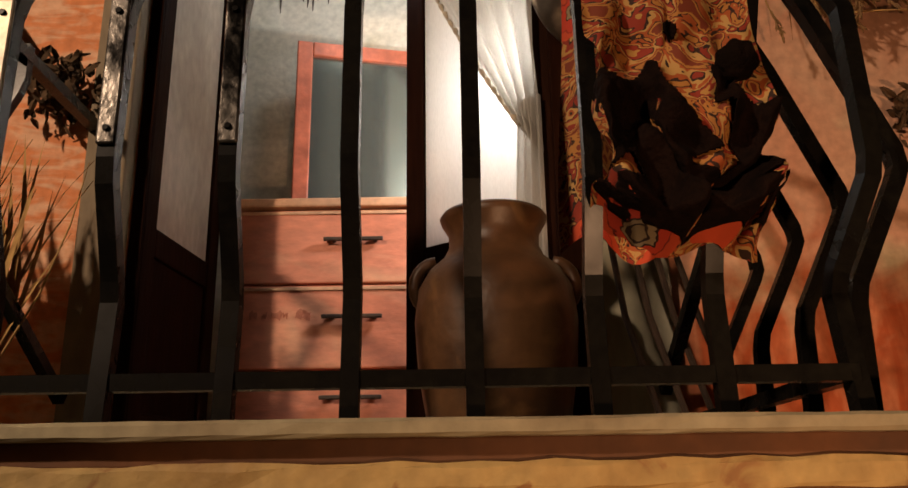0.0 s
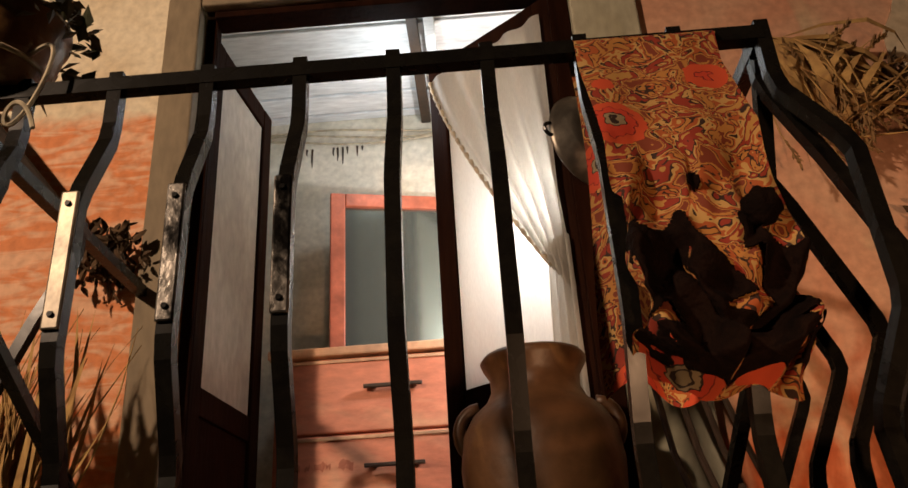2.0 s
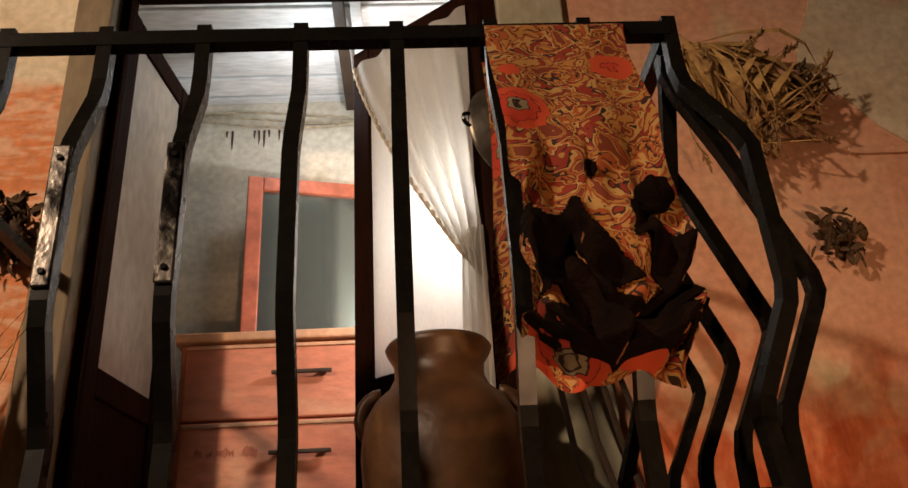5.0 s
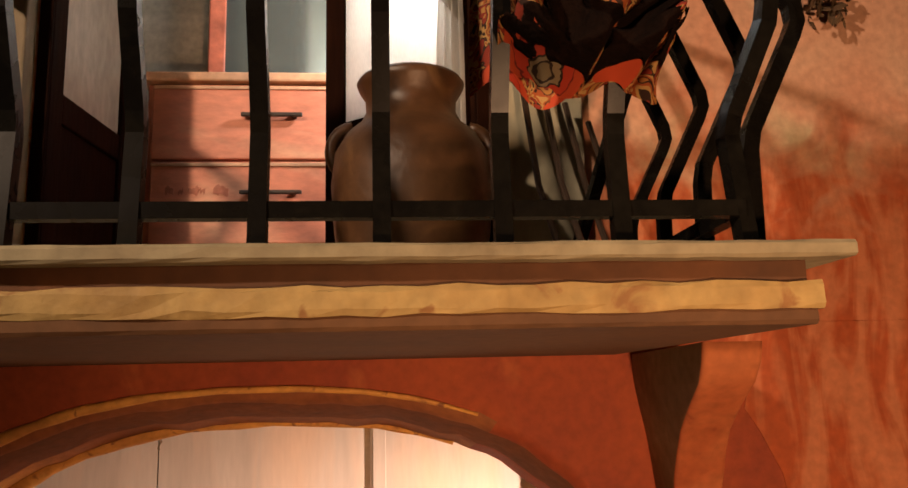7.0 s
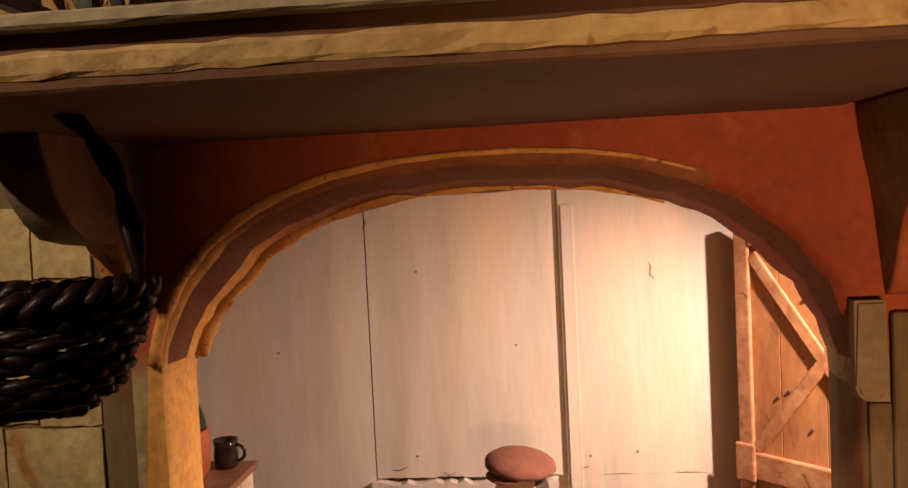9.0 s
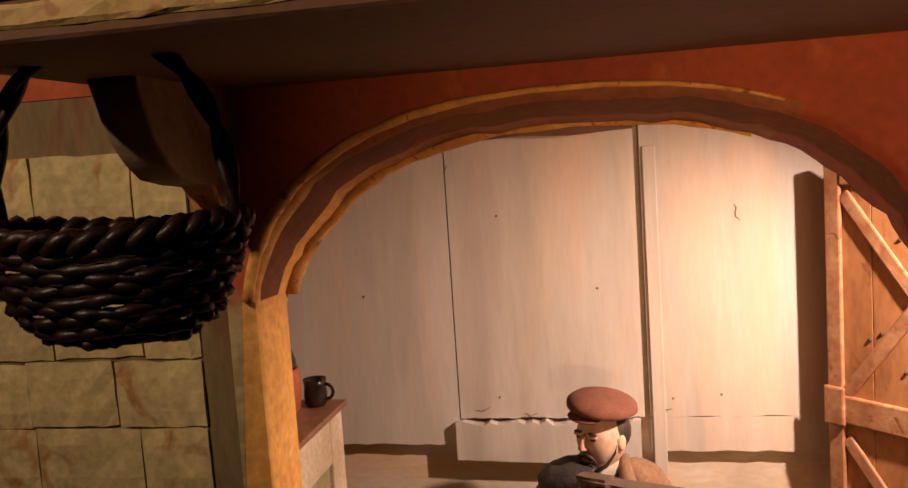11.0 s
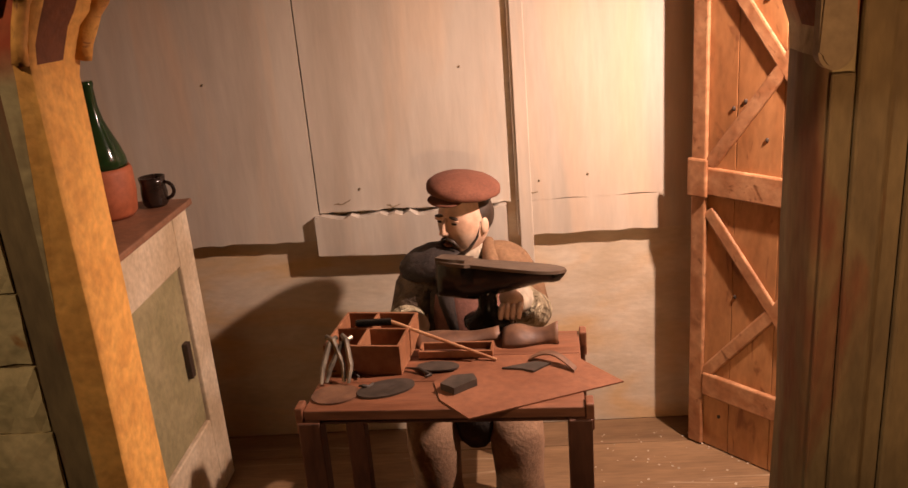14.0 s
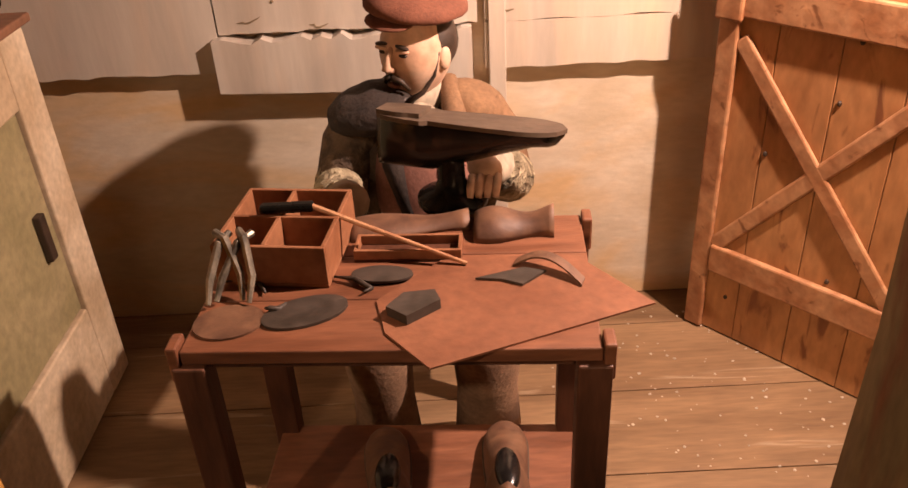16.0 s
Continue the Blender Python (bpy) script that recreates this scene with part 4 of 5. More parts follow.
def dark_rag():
    """A near-black torn sheet with a knot, standing for the shadow on the cloth's lower folds."""
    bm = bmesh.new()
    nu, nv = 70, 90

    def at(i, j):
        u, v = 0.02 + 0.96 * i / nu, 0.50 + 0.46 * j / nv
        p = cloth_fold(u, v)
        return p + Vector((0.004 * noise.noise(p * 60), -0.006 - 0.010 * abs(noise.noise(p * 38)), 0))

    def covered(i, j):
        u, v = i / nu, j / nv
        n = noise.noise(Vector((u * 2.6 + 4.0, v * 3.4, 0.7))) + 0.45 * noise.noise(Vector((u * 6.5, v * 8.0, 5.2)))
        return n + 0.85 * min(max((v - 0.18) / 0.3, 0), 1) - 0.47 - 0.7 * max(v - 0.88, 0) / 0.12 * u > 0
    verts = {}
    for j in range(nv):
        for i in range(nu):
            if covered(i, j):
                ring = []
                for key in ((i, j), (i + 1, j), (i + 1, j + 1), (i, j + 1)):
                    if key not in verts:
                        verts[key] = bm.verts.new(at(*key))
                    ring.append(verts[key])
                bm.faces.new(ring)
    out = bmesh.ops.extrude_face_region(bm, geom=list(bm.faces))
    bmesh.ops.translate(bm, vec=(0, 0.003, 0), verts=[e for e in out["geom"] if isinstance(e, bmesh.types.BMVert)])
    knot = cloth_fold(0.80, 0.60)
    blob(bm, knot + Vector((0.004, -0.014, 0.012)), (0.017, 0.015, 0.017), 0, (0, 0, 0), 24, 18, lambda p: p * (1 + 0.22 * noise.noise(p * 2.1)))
    tagged(part("dark_rag", bm, M["rag"], smooth=True), "near-black torn sheet standing for the shadow on the printed cloth", "rag")


dark_rag()

# ---- things on the facade ----


def round_pan():
    ob = thing("pan", "dull tin pan hung on the door surround", "pan")
    m = pose(0.445, -0.05, 2.45, 90, 0, 35)
    bm = bmesh.new()
    lathe(bm, [(0.055, 0.03), (0.07, 0.025), (0.085, 0.0), (0.092, -0.004), (0.09, -0.008), (0.075, 0.012), (0.06, 0.02)], 32)
    bmesh.ops.transform(bm, matrix=m, verts=bm.verts)
    part("bowl", bm, M["pan"], ob, smooth=True)
    bm = bmesh.new()
    sweep(bm, [m @ Vector((-0.088 - 0.014 * math.sin(a), 0.012 * math.cos(a), -0.004)) for a in [math.pi * k / 8 for k in range(9)]], 0.0035, 6)
    part("handle", bm, M["iron"], ob)


round_pan()


def straw_bunch(name, place, turn, count, length, label, seed, heads=True, spread=0.5):
    rnd = random.Random(seed)
    ob = thing(name, label, "dried plants", place=place)
    bm, bm2 = bmesh.new(), bmesh.new()
    for k in range(count):
        a, s = rnd.gauss(0, spread * 0.55), rnd.uniform(0.5, 1.0) * length
        base = Vector((rnd.uniform(-0.012, 0.012), rnd.uniform(-0.02, 0), 0))
        tip = base + Vector((math.sin(a) * s, -rnd.uniform(0.0, 0.06), math.cos(a) * s))
        bow = Vector((rnd.uniform(-0.05, 0.05), -rnd.uniform(0, 0.05), 0))
        pts = [base.lerp(tip, t) + bow * math.sin(math.pi * t) for t in (0, 0.25, 0.5, 0.75, 1)]
        if k % 2 == 0:
            side = Vector((0.5, -0.2, 0.3)).normalized()
            wide = (0.002, 0.008, 0.010, 0.007, 0.0006)
            rows = [(bm.verts.new(p - side * w), bm.verts.new(p + side * w + Vector((0, -0.002, 0)))) for p, w in zip(pts, wide)]
            for p, q in zip(rows, rows[1:]):
                bm.faces.new((p[0], p[1], q[1], q[0]))
            continue
        sweep(bm, pts, [0.002, 0.0018, 0.0016, 0.0012, 0.0006], 5)
        if heads:
            d = (pts[4] - pts[3]).normalized()
            for j in range(16):
                p = pts[4] - d * 0.0032 * j
                q = p + d * 0.011 + Vector((rnd.gauss(0, 0.005), rnd.gauss(0, 0.005), rnd.gauss(0, 0.005)))
                sweep(bm2, [p, p.lerp(q, 0.5), q], [0.0012, 0.0026, 0.0003], 4)
    stems = part("straw", bm, M["straw"], ob)
    stems["kind"] = "stuff"
    if heads:
        h = part("seed_tuft", bm2, M["dry_ear"], ob, "brown dry seed heads")
        h["kind"] = "stuff"
    else:
        bm2.free()
    ob.rotation_euler = [radians(v) for v in turn]
    return ob


def dry_cluster(name, place, radius, count, seed, label):
    """A clump of curled dry leaves."""
    rnd = random.Random(seed)
    ob = thing(name, label, "dried plants", place=place)
    bm = bmesh.new()
    for k in range(count):
        d = Vector((rnd.gauss(0, 1), rnd.gauss(0, 0.6), rnd.gauss(0, 1))).normalized() * radius * rnd.uniform(0.2, 1.0)
        d.y = min(d.y, 0.03)
        m = Matrix.Translation(d) @ Euler((rnd.uniform(0, 6.3), rnd.uniform(0, 6.3), rnd.uniform(0, 6.3))).to_matrix().to_4x4()
        l, w = rnd.uniform(0.014, 0.034), rnd.uniform(0.004, 0.009)
        row = [[bm.verts.new(m @ Vector((l * t, e * w * math.sin(math.pi * (0.1 + 0.85 * t)), 0.012 * t * t + abs(e) * 0.003))) for e in (-1, 0, 1)] for t in (0, 0.33, 0.66, 1)]
        for a, b in zip(row, row[1:]):
            for e in range(2):
                bm.faces.new((a[e], a[e + 1], b[e + 1], b[e]))
    f = part("dry_foliage", bm, M["dry_brown"], ob)
    f["kind"] = "stuff"


straw_bunch("wheat_bunch", (0.79, -0.03, 2.64), (0, 150, 0), 70, 0.30, "bunch of dry wheat hung on the salmon wall", 5)
straw_bunch("wheat_bunch", (0.86, -0.03, 2.42), (0, 25, 0), 46, 0.24, "spray of dry wheat on the salmon wall", 6, spread=0.9)
dry_cluster("dry_leaf_cluster", (0.99, -0.04, 2.53), 0.05, 90, 14, "curled brown dry leaves on the salmon wall")
dry_cluster("dry_leaf_cluster", (0.99, -0.03, 2.24), 0.045, 80, 15, "drooping brown dry leaves on the salmon wall")
dry_cluster("dry_leaf_cluster", (-0.40, -0.05, 2.30), 0.065, 190, 16, "clump of dry brown leaves on the orange wall")
straw_bunch("straw_sheaf", (-0.45, -0.12, FLOOR2), (0, -4, 0), 150, 0.46, "sheaf of dry straw leaning in the balcony corner", 7, False)

for k in range(4):
    bm = bmesh.new()
    x = 0.47 + 0.035 * k
    sweep(bm, [(x, -0.05, 2.10 - 0.03 * k), (x + 0.015, -0.09, 1.9), (x + 0.045, -0.16, FLOOR2)], 0.005, 6)
    tagged(part("stick", bm, M["stick"]), "dark stick leaning on the door surround", "stick", "leaning sticks")

bm = bmesh.new()
sweep(bm, [(-0.70, -0.10, 2.66), (-0.52, -0.07, 2.44), (-0.40, -0.03, 2.29)], [0.011, 0.010, 0.008], 8)
tagged(part("branch", bm, M["bark"]), "dark branch fixed across the orange wall", "branch")


def planter():
    ob = thing("planter", "yellow-brown pot of dark ivy tied to the railing", "planter", place=(-0.300, -0.575, 2.249))
    bm = bmesh.new()
    lathe(bm, [(0.040, 0.0), (0.052, 0.008), (0.068, 0.034), (0.075, 0.060), (0.077, 0.076), (0.082, 0.081), (0.082, 0.089), (0.074, 0.089), (0.066, 0.072)], 36)
    part("pot", bm, M["pot"], ob, smooth=True)
    rnd = random.Random(9)
    bm = bmesh.new()
    for k in range(640):
        a, r = rnd.uniform(0, 2 * math.pi), rnd.uniform(0.01, 0.110)
        z = 0.098 + 0.055 * (1 - (r / 0.110) ** 2) * rnd.random() + 0.012 * math.sin(3 * a) - (0.040 * rnd.random() if r > 0.086 else 0)
        c = Vector((r * math.cos(a), r * math.sin(a), z))
        m = Matrix.Translation(c) @ Euler((rnd.uniform(-1, 1), rnd.uniform(-1, 1), rnd.uniform(0, 6.3))).to_matrix().to_4x4()
        s = rnd.uniform(0.006, 0.013)
        vs = [bm.verts.new(m @ Vector(p) ) for p in ((-s, 0, 0), (0, -0.7 * s, 0.15 * s), (1.3 * s, 0, 0), (0, 0.7 * s, 0.15 * s))]
        bm.faces.new(vs)
    f = part("foliage", bm, M["leaf"], ob, "dark small-leaved ivy")
    f["kind"] = "stuff"
    bm = bmesh.new()
    sweep(bm, [(0.063 * math.cos(a), 0.063 * math.sin(a), 0.022) for a in [2 * math.pi * k / 24 for k in range(24)]], 0.003, 6, closed=True)
    sweep(bm, [(0.058 + 0.05 * t - 0.03 * t * t + 0.022 * math.sin(7 * t), -0.02 - 0.02 * t, 0.024 - 0.12 * t + 0.03 * math.sin(9 * t)) for t in [k / 30 for k in range(31)]], 0.0026, 6)
    part("string", bm, M["rope"], ob, "pale string round the pot")


planter()

# ---- basket ----


def basket():
    ob = thing("basket", "dark varnished wicker basket hung under the balcony", "basket", place=(-0.44, -0.45, 1.325))
    rx, ry = 0.155, 0.10
    rows = 9
    for j in range(rows):
        z = 0.010 + 0.0125 * j
        f = 0.56 + 0.44 * (j / (rows - 1)) ** 0.55
        bm = bmesh.new()
        n = 72
        sweep(bm, [((rx * f + 0.004 * math.sin(18 * a + math.pi * (j % 2))) * math.cos(a), (ry * f + 0.004 * math.sin(18 * a + math.pi * (j % 2))) * math.sin(a), z + 0.012 * math.cos(a) ** 2 * j / rows + 0.003 * math.sin(5 * a + 1.7 * j)) for a in [2 * math.pi * k / n for k in range(n)]], [0.0072 + 0.0012 * math.sin(3.1 * k + 2 * j) for k in range(n)], 6, closed=True)
        part("weave", bm, M["wicker"], ob, smooth=True)
    for strand in range(2):
        bm = bmesh.new()
        sweep(bm, [((rx + 0.008 * math.cos(16 * a + math.pi * strand)) * math.cos(a), (ry + 0.008 * math.cos(16 * a + math.pi * strand)) * math.sin(a), 0.124 + 0.014 * math.cos(a) ** 2 + 0.008 * math.sin(16 * a + math.pi * strand)) for a in [2 * math.pi * k / 110 for k in range(110)]], 0.009, 6, closed=True)
        part("rim", bm, M["wicker"], ob, smooth=True)
    for strand in range(2):
        bm = bmesh.new()
        pts = []
        for k in range(61):
            t = k / 60
            a = math.pi * t
            w = 9 * math.pi * 2 * t / 2 + math.pi * strand
            pts.append((-(rx - 0.002) * math.cos(a) * (1 + 0.06 * math.sin(a)) + 0.006 * math.cos(w), 0.006 * math.sin(w), 0.11 + 0.245 * math.sin(a) ** 0.8))
        sweep(bm, pts, 0.0075, 6)
        part("handle", bm, M["wicker"], ob, smooth=True)
    bm = bmesh.new()
    lathe(bm, [(0.0, 0.0), (rx * 0.56, 0.004), (rx * 0.56, 0.012), (0.0, 0.014)], 32, squash=ry / rx)
    part("base", bm, M["wicker"], ob)


basket()
bm = bmesh.new()
sweep(bm, [(-0.44, -0.45, 1.679 + 0.0), (-0.44, -0.455, 1.66), (-0.44, -0.45, 1.6535)], 0.004, 6)
tagged(part("hook", bm, M["iron"]), "iron hook under the balcony slab", "hook")

# The wall's painted red band, built as a thin added board.
bm = bmesh.new()
box(bm, (-1.1, -0.010, 0.855), (-0.715, 0.0055, 0.945), 0.006)
tagged(part("wall_shelf", bm, M["brick_red"]), "flat painted dark red band on the block wall", "board")

# ---- the workshop door ----


def workshop_door():
    ob = thing("workshop_door", "worn orange wooden door with crossed braces, ajar", "door")
    m = Matrix.Translation((0.69, 1.0, 0.004)) @ Matrix.Rotation(math.atan2(-0.745, 0.667), 4, "Z")
    w, h, t = 0.50, 1.44, 0.022
    for k in range(4):
        bm = bmesh.new()
        box(bm, (w * k / 4 + 0.0008, 0, 0), (w * (k + 1) / 4 - 0.0008, t, h), 0.0015, m=m)
        part("plank", bm, M["door_wood"], ob)

    def bar(name, a, b, wide, proud):
        bm = bmesh.new()
        a, b = Vector((a[0], 0, a[1])), Vector((b[0], 0, b[1]))
        d = b - a
        turn = math.atan2(d.z, d.x)
        mm = m @ Matrix.Translation((a + b) / 2) @ Matrix.Rotation(-turn, 4, "Y")
        box(bm, (-d.length / 2, -proud, -wide / 2), (d.length / 2, -0.0005, wide / 2), 0.005, m=mm)
        part(name, bm, M["brace"], ob)

    bar("stile", (0.024, 0.0), (0.024, h), 0.045, 0.014)
    bar("stile", (w - 0.024, 0.0), (w - 0.024, h), 0.045, 0.014)
    for z, wd in ((0.79, 0.075), (0.20, 0.07), (h - 0.03, 0.055)):
        bar("rail", (0.0475, z), (w - 0.0475, z), wd, 0.017)
    for z0, z1 in ((0.23, 0.71), (0.83, 1.36)):
        bar("brace", (0.05, z0), (w - 0.05, z1), 0.036, 0.011)
        bar("brace", (0.05, z1), (w - 0.05, z0), 0.036, 0.0112)
    bm = bmesh.new()
    box(bm, (-0.004, -0.026, 0.745), (0.056, -0.0145, 0.85), 0.006, m=m)
    part("block", bm, M["brace"], ob, "thick worn block at the rail's end")
    rnd = random.Random(31)
    for k in range(14):
        bm = bmesh.new()
        x, z = rnd.uniform(0.06, w - 0.06), rnd.uniform(0.08, 1.3)
        blob(bm, m @ Vector((x, -0.0008, z)), (0.005, 0.004, 0.006), u=8, v=6)
        part("knot", bm, M["stick"], ob)


workshop_door()

# ---- cabinet with bottle and mug ----


def cabinet():
    ob = thing("cabinet", "white painted cabinet with a green door panel", "cabinet")
    x0, x1, y0, y1, h = -1.055, -0.665, 0.20, 0.93, 0.825
    bm = bmesh.new()
    box(bm, (x0, y0, 0.001), (x1 - 0.02, y1, h), 0.003)
    part("body", bm, M["cabinet"], ob)
    for a, b in (((y1 - 0.10, 0.001), (y1, h)), ((y0, 0.001), (y0 + 0.07, h))):
        bm = bmesh.new()
        box(bm, (x1 - 0.0195, a[0], a[1]), (x1, b[0], b[1]), 0.004)
        part("stile", bm, M["cabinet"], ob)
    for z0, z1 in ((h - 0.135, h), (0.001, 0.236)):
        bm = bmesh.new()
        box(bm, (x1 - 0.0195, y0 + 0.071, z0), (x1 - 0.001, y1 - 0.101, z1), 0.004)
        part("rail", bm, M["cabinet"], ob)
    bm = bmesh.new()
    box(bm, (x1 - 0.018, y0 + 0.075, 0.241), (x1 - 0.010, y1 - 0.105, h - 0.139), 0.002)
    d = part("door", bm, M["cab_green"], ob, "green painted cabinet door")
    bm = bmesh.new()
    box(bm, (x1 - 0.0095, y1 - 0.175, 0.40), (x1 + 0.006, y1 - 0.150, 0.50), 0.003)
    part("handle", bm, M["stick"], d, "dark upright handle")
    bm = bmesh.new()
    box(bm, (x0, y0 - 0.015, h + 0.0005), (x1 + 0.015, y1 + 0.015, h + 0.018), 0.004)
    part("top", bm, M["cab_top"], ob, "brown cabinet top")


cabinet()
TOP = 0.8435


def bottle():
    ob = thing("bottle", "dark green bottle in a terracotta holder on the cabinet", "bottle", place=(-0.800, 0.80, TOP))
    bm = bmesh.new()
    lathe(bm, [(0.042, 0.004), (0.052, 0.08), (0.0525, 0.128), (0.059, 0.134), (0.057, 0.150), (0.048, 0.180), (0.034, 0.215), (0.023, 0.245), (0.017, 0.280), (0.0155, 0.325), (0.018, 0.330), (0.017, 0.340), (0.010, 0.340)], 28)
    part("glass", bm, M["bottle"], ob, smooth=True)
    bm = bmesh.new()
    lathe(bm, [(0.048, 0.0), (0.060, 0.012), (0.066, 0.06), (0.066, 0.115), (0.063, 0.128), (0.054, 0.128), (0.054, 0.10)], 28)
    part("holder", bm, M["terra"], ob, "terracotta holder", smooth=True)


bottle()


def mug():
    ob = thing("mug", "small dark glazed mug on the cabinet", "mug", place=(-0.722, 0.885, TOP))
    bm = bmesh.new()
    lathe(bm, [(0.026, 0.0), (0.032, 0.008), (0.034, 0.035), (0.031, 0.06), (0.034, 0.078), (0.031, 0.078), (0.028, 0.05), (0.026, 0.012)], 24)
    part("body", bm, M["glaze"], ob, smooth=True)
    bm = bmesh.new()
    sweep(bm, [(0.031 + 0.022 * math.sin(a), 0, 0.04 + 0.022 * math.cos(a)) for a in [math.pi * k / 10 for k in range(11)]], 0.005, 8)
    part("handle", bm, M["glaze"], ob, smooth=True)


mug()

# ---- work table ----
TX0, TX1, TY0, TY1, TZ = -0.205, 0.305, 0.15, 0.47, 0.63


def work_table():
    ob = thing("work_table", "red-brown wooden cobbler's work table", "table")
    for k in range(3):
        bm = bmesh.new()
        a, b = TY0 + (TY1 - TY0) * k / 3, TY0 + (TY1 - TY0) * (k + 1) / 3
        box(bm, (TX0, a + 0.0006, TZ - 0.02), (TX1, b - 0.0006, TZ), 0.002)
        part("board", bm, M["table_wood"], ob)
    for x in (TX0 - 0.012, TX1 - 0.030):
        for y in (TY0 - 0.008, TY1 - 0.030):
            bm = bmesh.new()
            box(bm, (x, y, 0.001), (x + 0.042, y + 0.038, TZ - 0.021), 0.003)
            part("leg", bm, M["dark_wood"], ob)
    for x in (TX0 - 0.0155, TX1 + 0.001):
        for y in (TY0 - 0.004, TY1 - 0.03):
            bm = bmesh.new()
            box(bm, (x, y, TZ - 0.045), (x + 0.0145, y + 0.034, TZ + 0.008), 0.003)
            part("corner_block", bm, M["table_wood"], ob)
    for a, b in (((TX0 + 0.031, TY0 + 0.012, TZ - 0.034), (TX1 - 0.031, TY0 + 0.024, TZ - 0.0205)), ((TX0 + 0.031, TY1 - 0.02, TZ - 0.06), (TX1 - 0.031, TY1 - 0.006, TZ - 0.0205)), ((TX0 + 0.002, TY0 + 0.031, TZ - 0.06), (TX0 + 0.016, TY1 - 0.031, TZ - 0.0205)), ((TX1 - 0.016, TY0 + 0.031, TZ - 0.06), (TX1 - 0.002, TY1 - 0.031, TZ - 0.0205))):
        bm = bmesh.new()
        box(bm, a, b, 0.002)
        part("apron", bm, M["dark_wood"], ob)
    bm = bmesh.new()
    box(bm, (TX0 + 0.0, TY0 + 0.03, 0.20), (TX1 - 0.0, TY1 - 0.01, 0.216), 0.002)
    part("shelf", bm, M["table_wood"], ob)
    pivot = Matrix.Translation((TX0, TY0, 0))
    ob.matrix_world = pivot @ Matrix.Rotation(radians(-3.6), 4, "Z") @ pivot.inverted()


work_table()


def tool_tray():
    ob = thing("tool_tray", "orange wooden tray with compartments on the table", "tray", place=(-0.100, 0.366, TZ))
    w, d, h, t = 0.155, 0.165, 0.062, 0.006
    boards = [((-w / 2, -d / 2, 0), (w / 2, d / 2, 0.005))]
    boards += [((-w / 2, y, 0.0052), (w / 2, y + t, h)) for y in (-d / 2, -t / 2, d / 2 - t)]
    boards += [((x, -d / 2 + t + 0.0002, 0.0052), (x + t, -t / 2 - 0.0002, h)) for x in (-w / 2, -0.01, w / 2 - t)]
    boards += [((x, t / 2 + 0.0002, 0.0052), (x + t, d / 2 - t - 0.0002, h)) for x in (-w / 2, -0.01, w / 2 - t)]
    for a, b in boards:
        bm = bmesh.new()
        box(bm, a, b, 0.001)
        part("board", bm, M["tray_wood"], ob)
    ob.rotation_euler = (0, 0, radians(-8))


tool_tray()


def shoe_shape(bm, length, width, height, slot_upper=0, slot_sole=1):
    """A low shoe along +x, sole down, heel at x=0."""
    n = 26
    secs = []
    for k in range(n + 1):
        t = k / n
        wf = (0.30 + 0.20 * math.sin(math.pi * min(t / 0.30, 1) / 2)) if t < 0.30 else (0.42 + 0.10 * math.sin((t - 0.30) / 0.45 * math.pi / 2) if t < 0.75 else 0.52 * math.sqrt(max(1 - ((t - 0.75) / 0.25) ** 2.2, 0.0004)))
        if t < 0.05:
            wf *= 0.55 + 9 * t
        hf = 1.0 if t < 0.32 else max(1.0 - 1.3 * (t - 0.32), 0.30)
        if t > 0.9:
            hf *= max(math.sqrt(max(1 - ((t - 0.9) / 0.1) ** 2, 0)), 0.15)
        secs.append((t * length, wf * width * 0.95, hf * height))
    rings = []
    for x, w, h in secs:
        ring = []
        for a in range(17):
            s = math.pi * a / 16
            ring.append(bm.verts.new((x, -math.cos(s) * w * (0.75 + 0.25 * abs(math.cos(s))), h * math.sin(s) ** 0.7)))
        rings.append(ring)
    for a, b in zip(rings, rings[1:]):
        for k in range(16):
            bm.faces.new((a[k], a[k + 1], b[k + 1], b[k])).material_index = slot_upper
    bm.faces.new(rings[0][::-1]).material_index = slot_upper
    bm.faces.new(rings[-1]).material_index = slot_upper


def sole_shape(bm, length, width, z0, z1, grow=1.06):
    out = []
    n = 26
    for k in range(n + 1):
        t = k / n
        wf = (0.30 + 0.20 * math.sin(math.pi * min(t / 0.30, 1) / 2)) if t < 0.30 else (0.42 + 0.10 * math.sin((t - 0.30) / 0.45 * math.pi / 2) if t < 0.75 else 0.52 * math.sqrt(max(1 - ((t - 0.75) / 0.25) ** 2.2, 0.0004)))
        if t < 0.05:
            wf *= 0.55 + 9 * t
        out.append((t * length * 1.01, wf * width * 0.95 * grow))
    slabbed(bm, out + [(x, -w) for x, w in reversed(out)], 2, z0, z1)


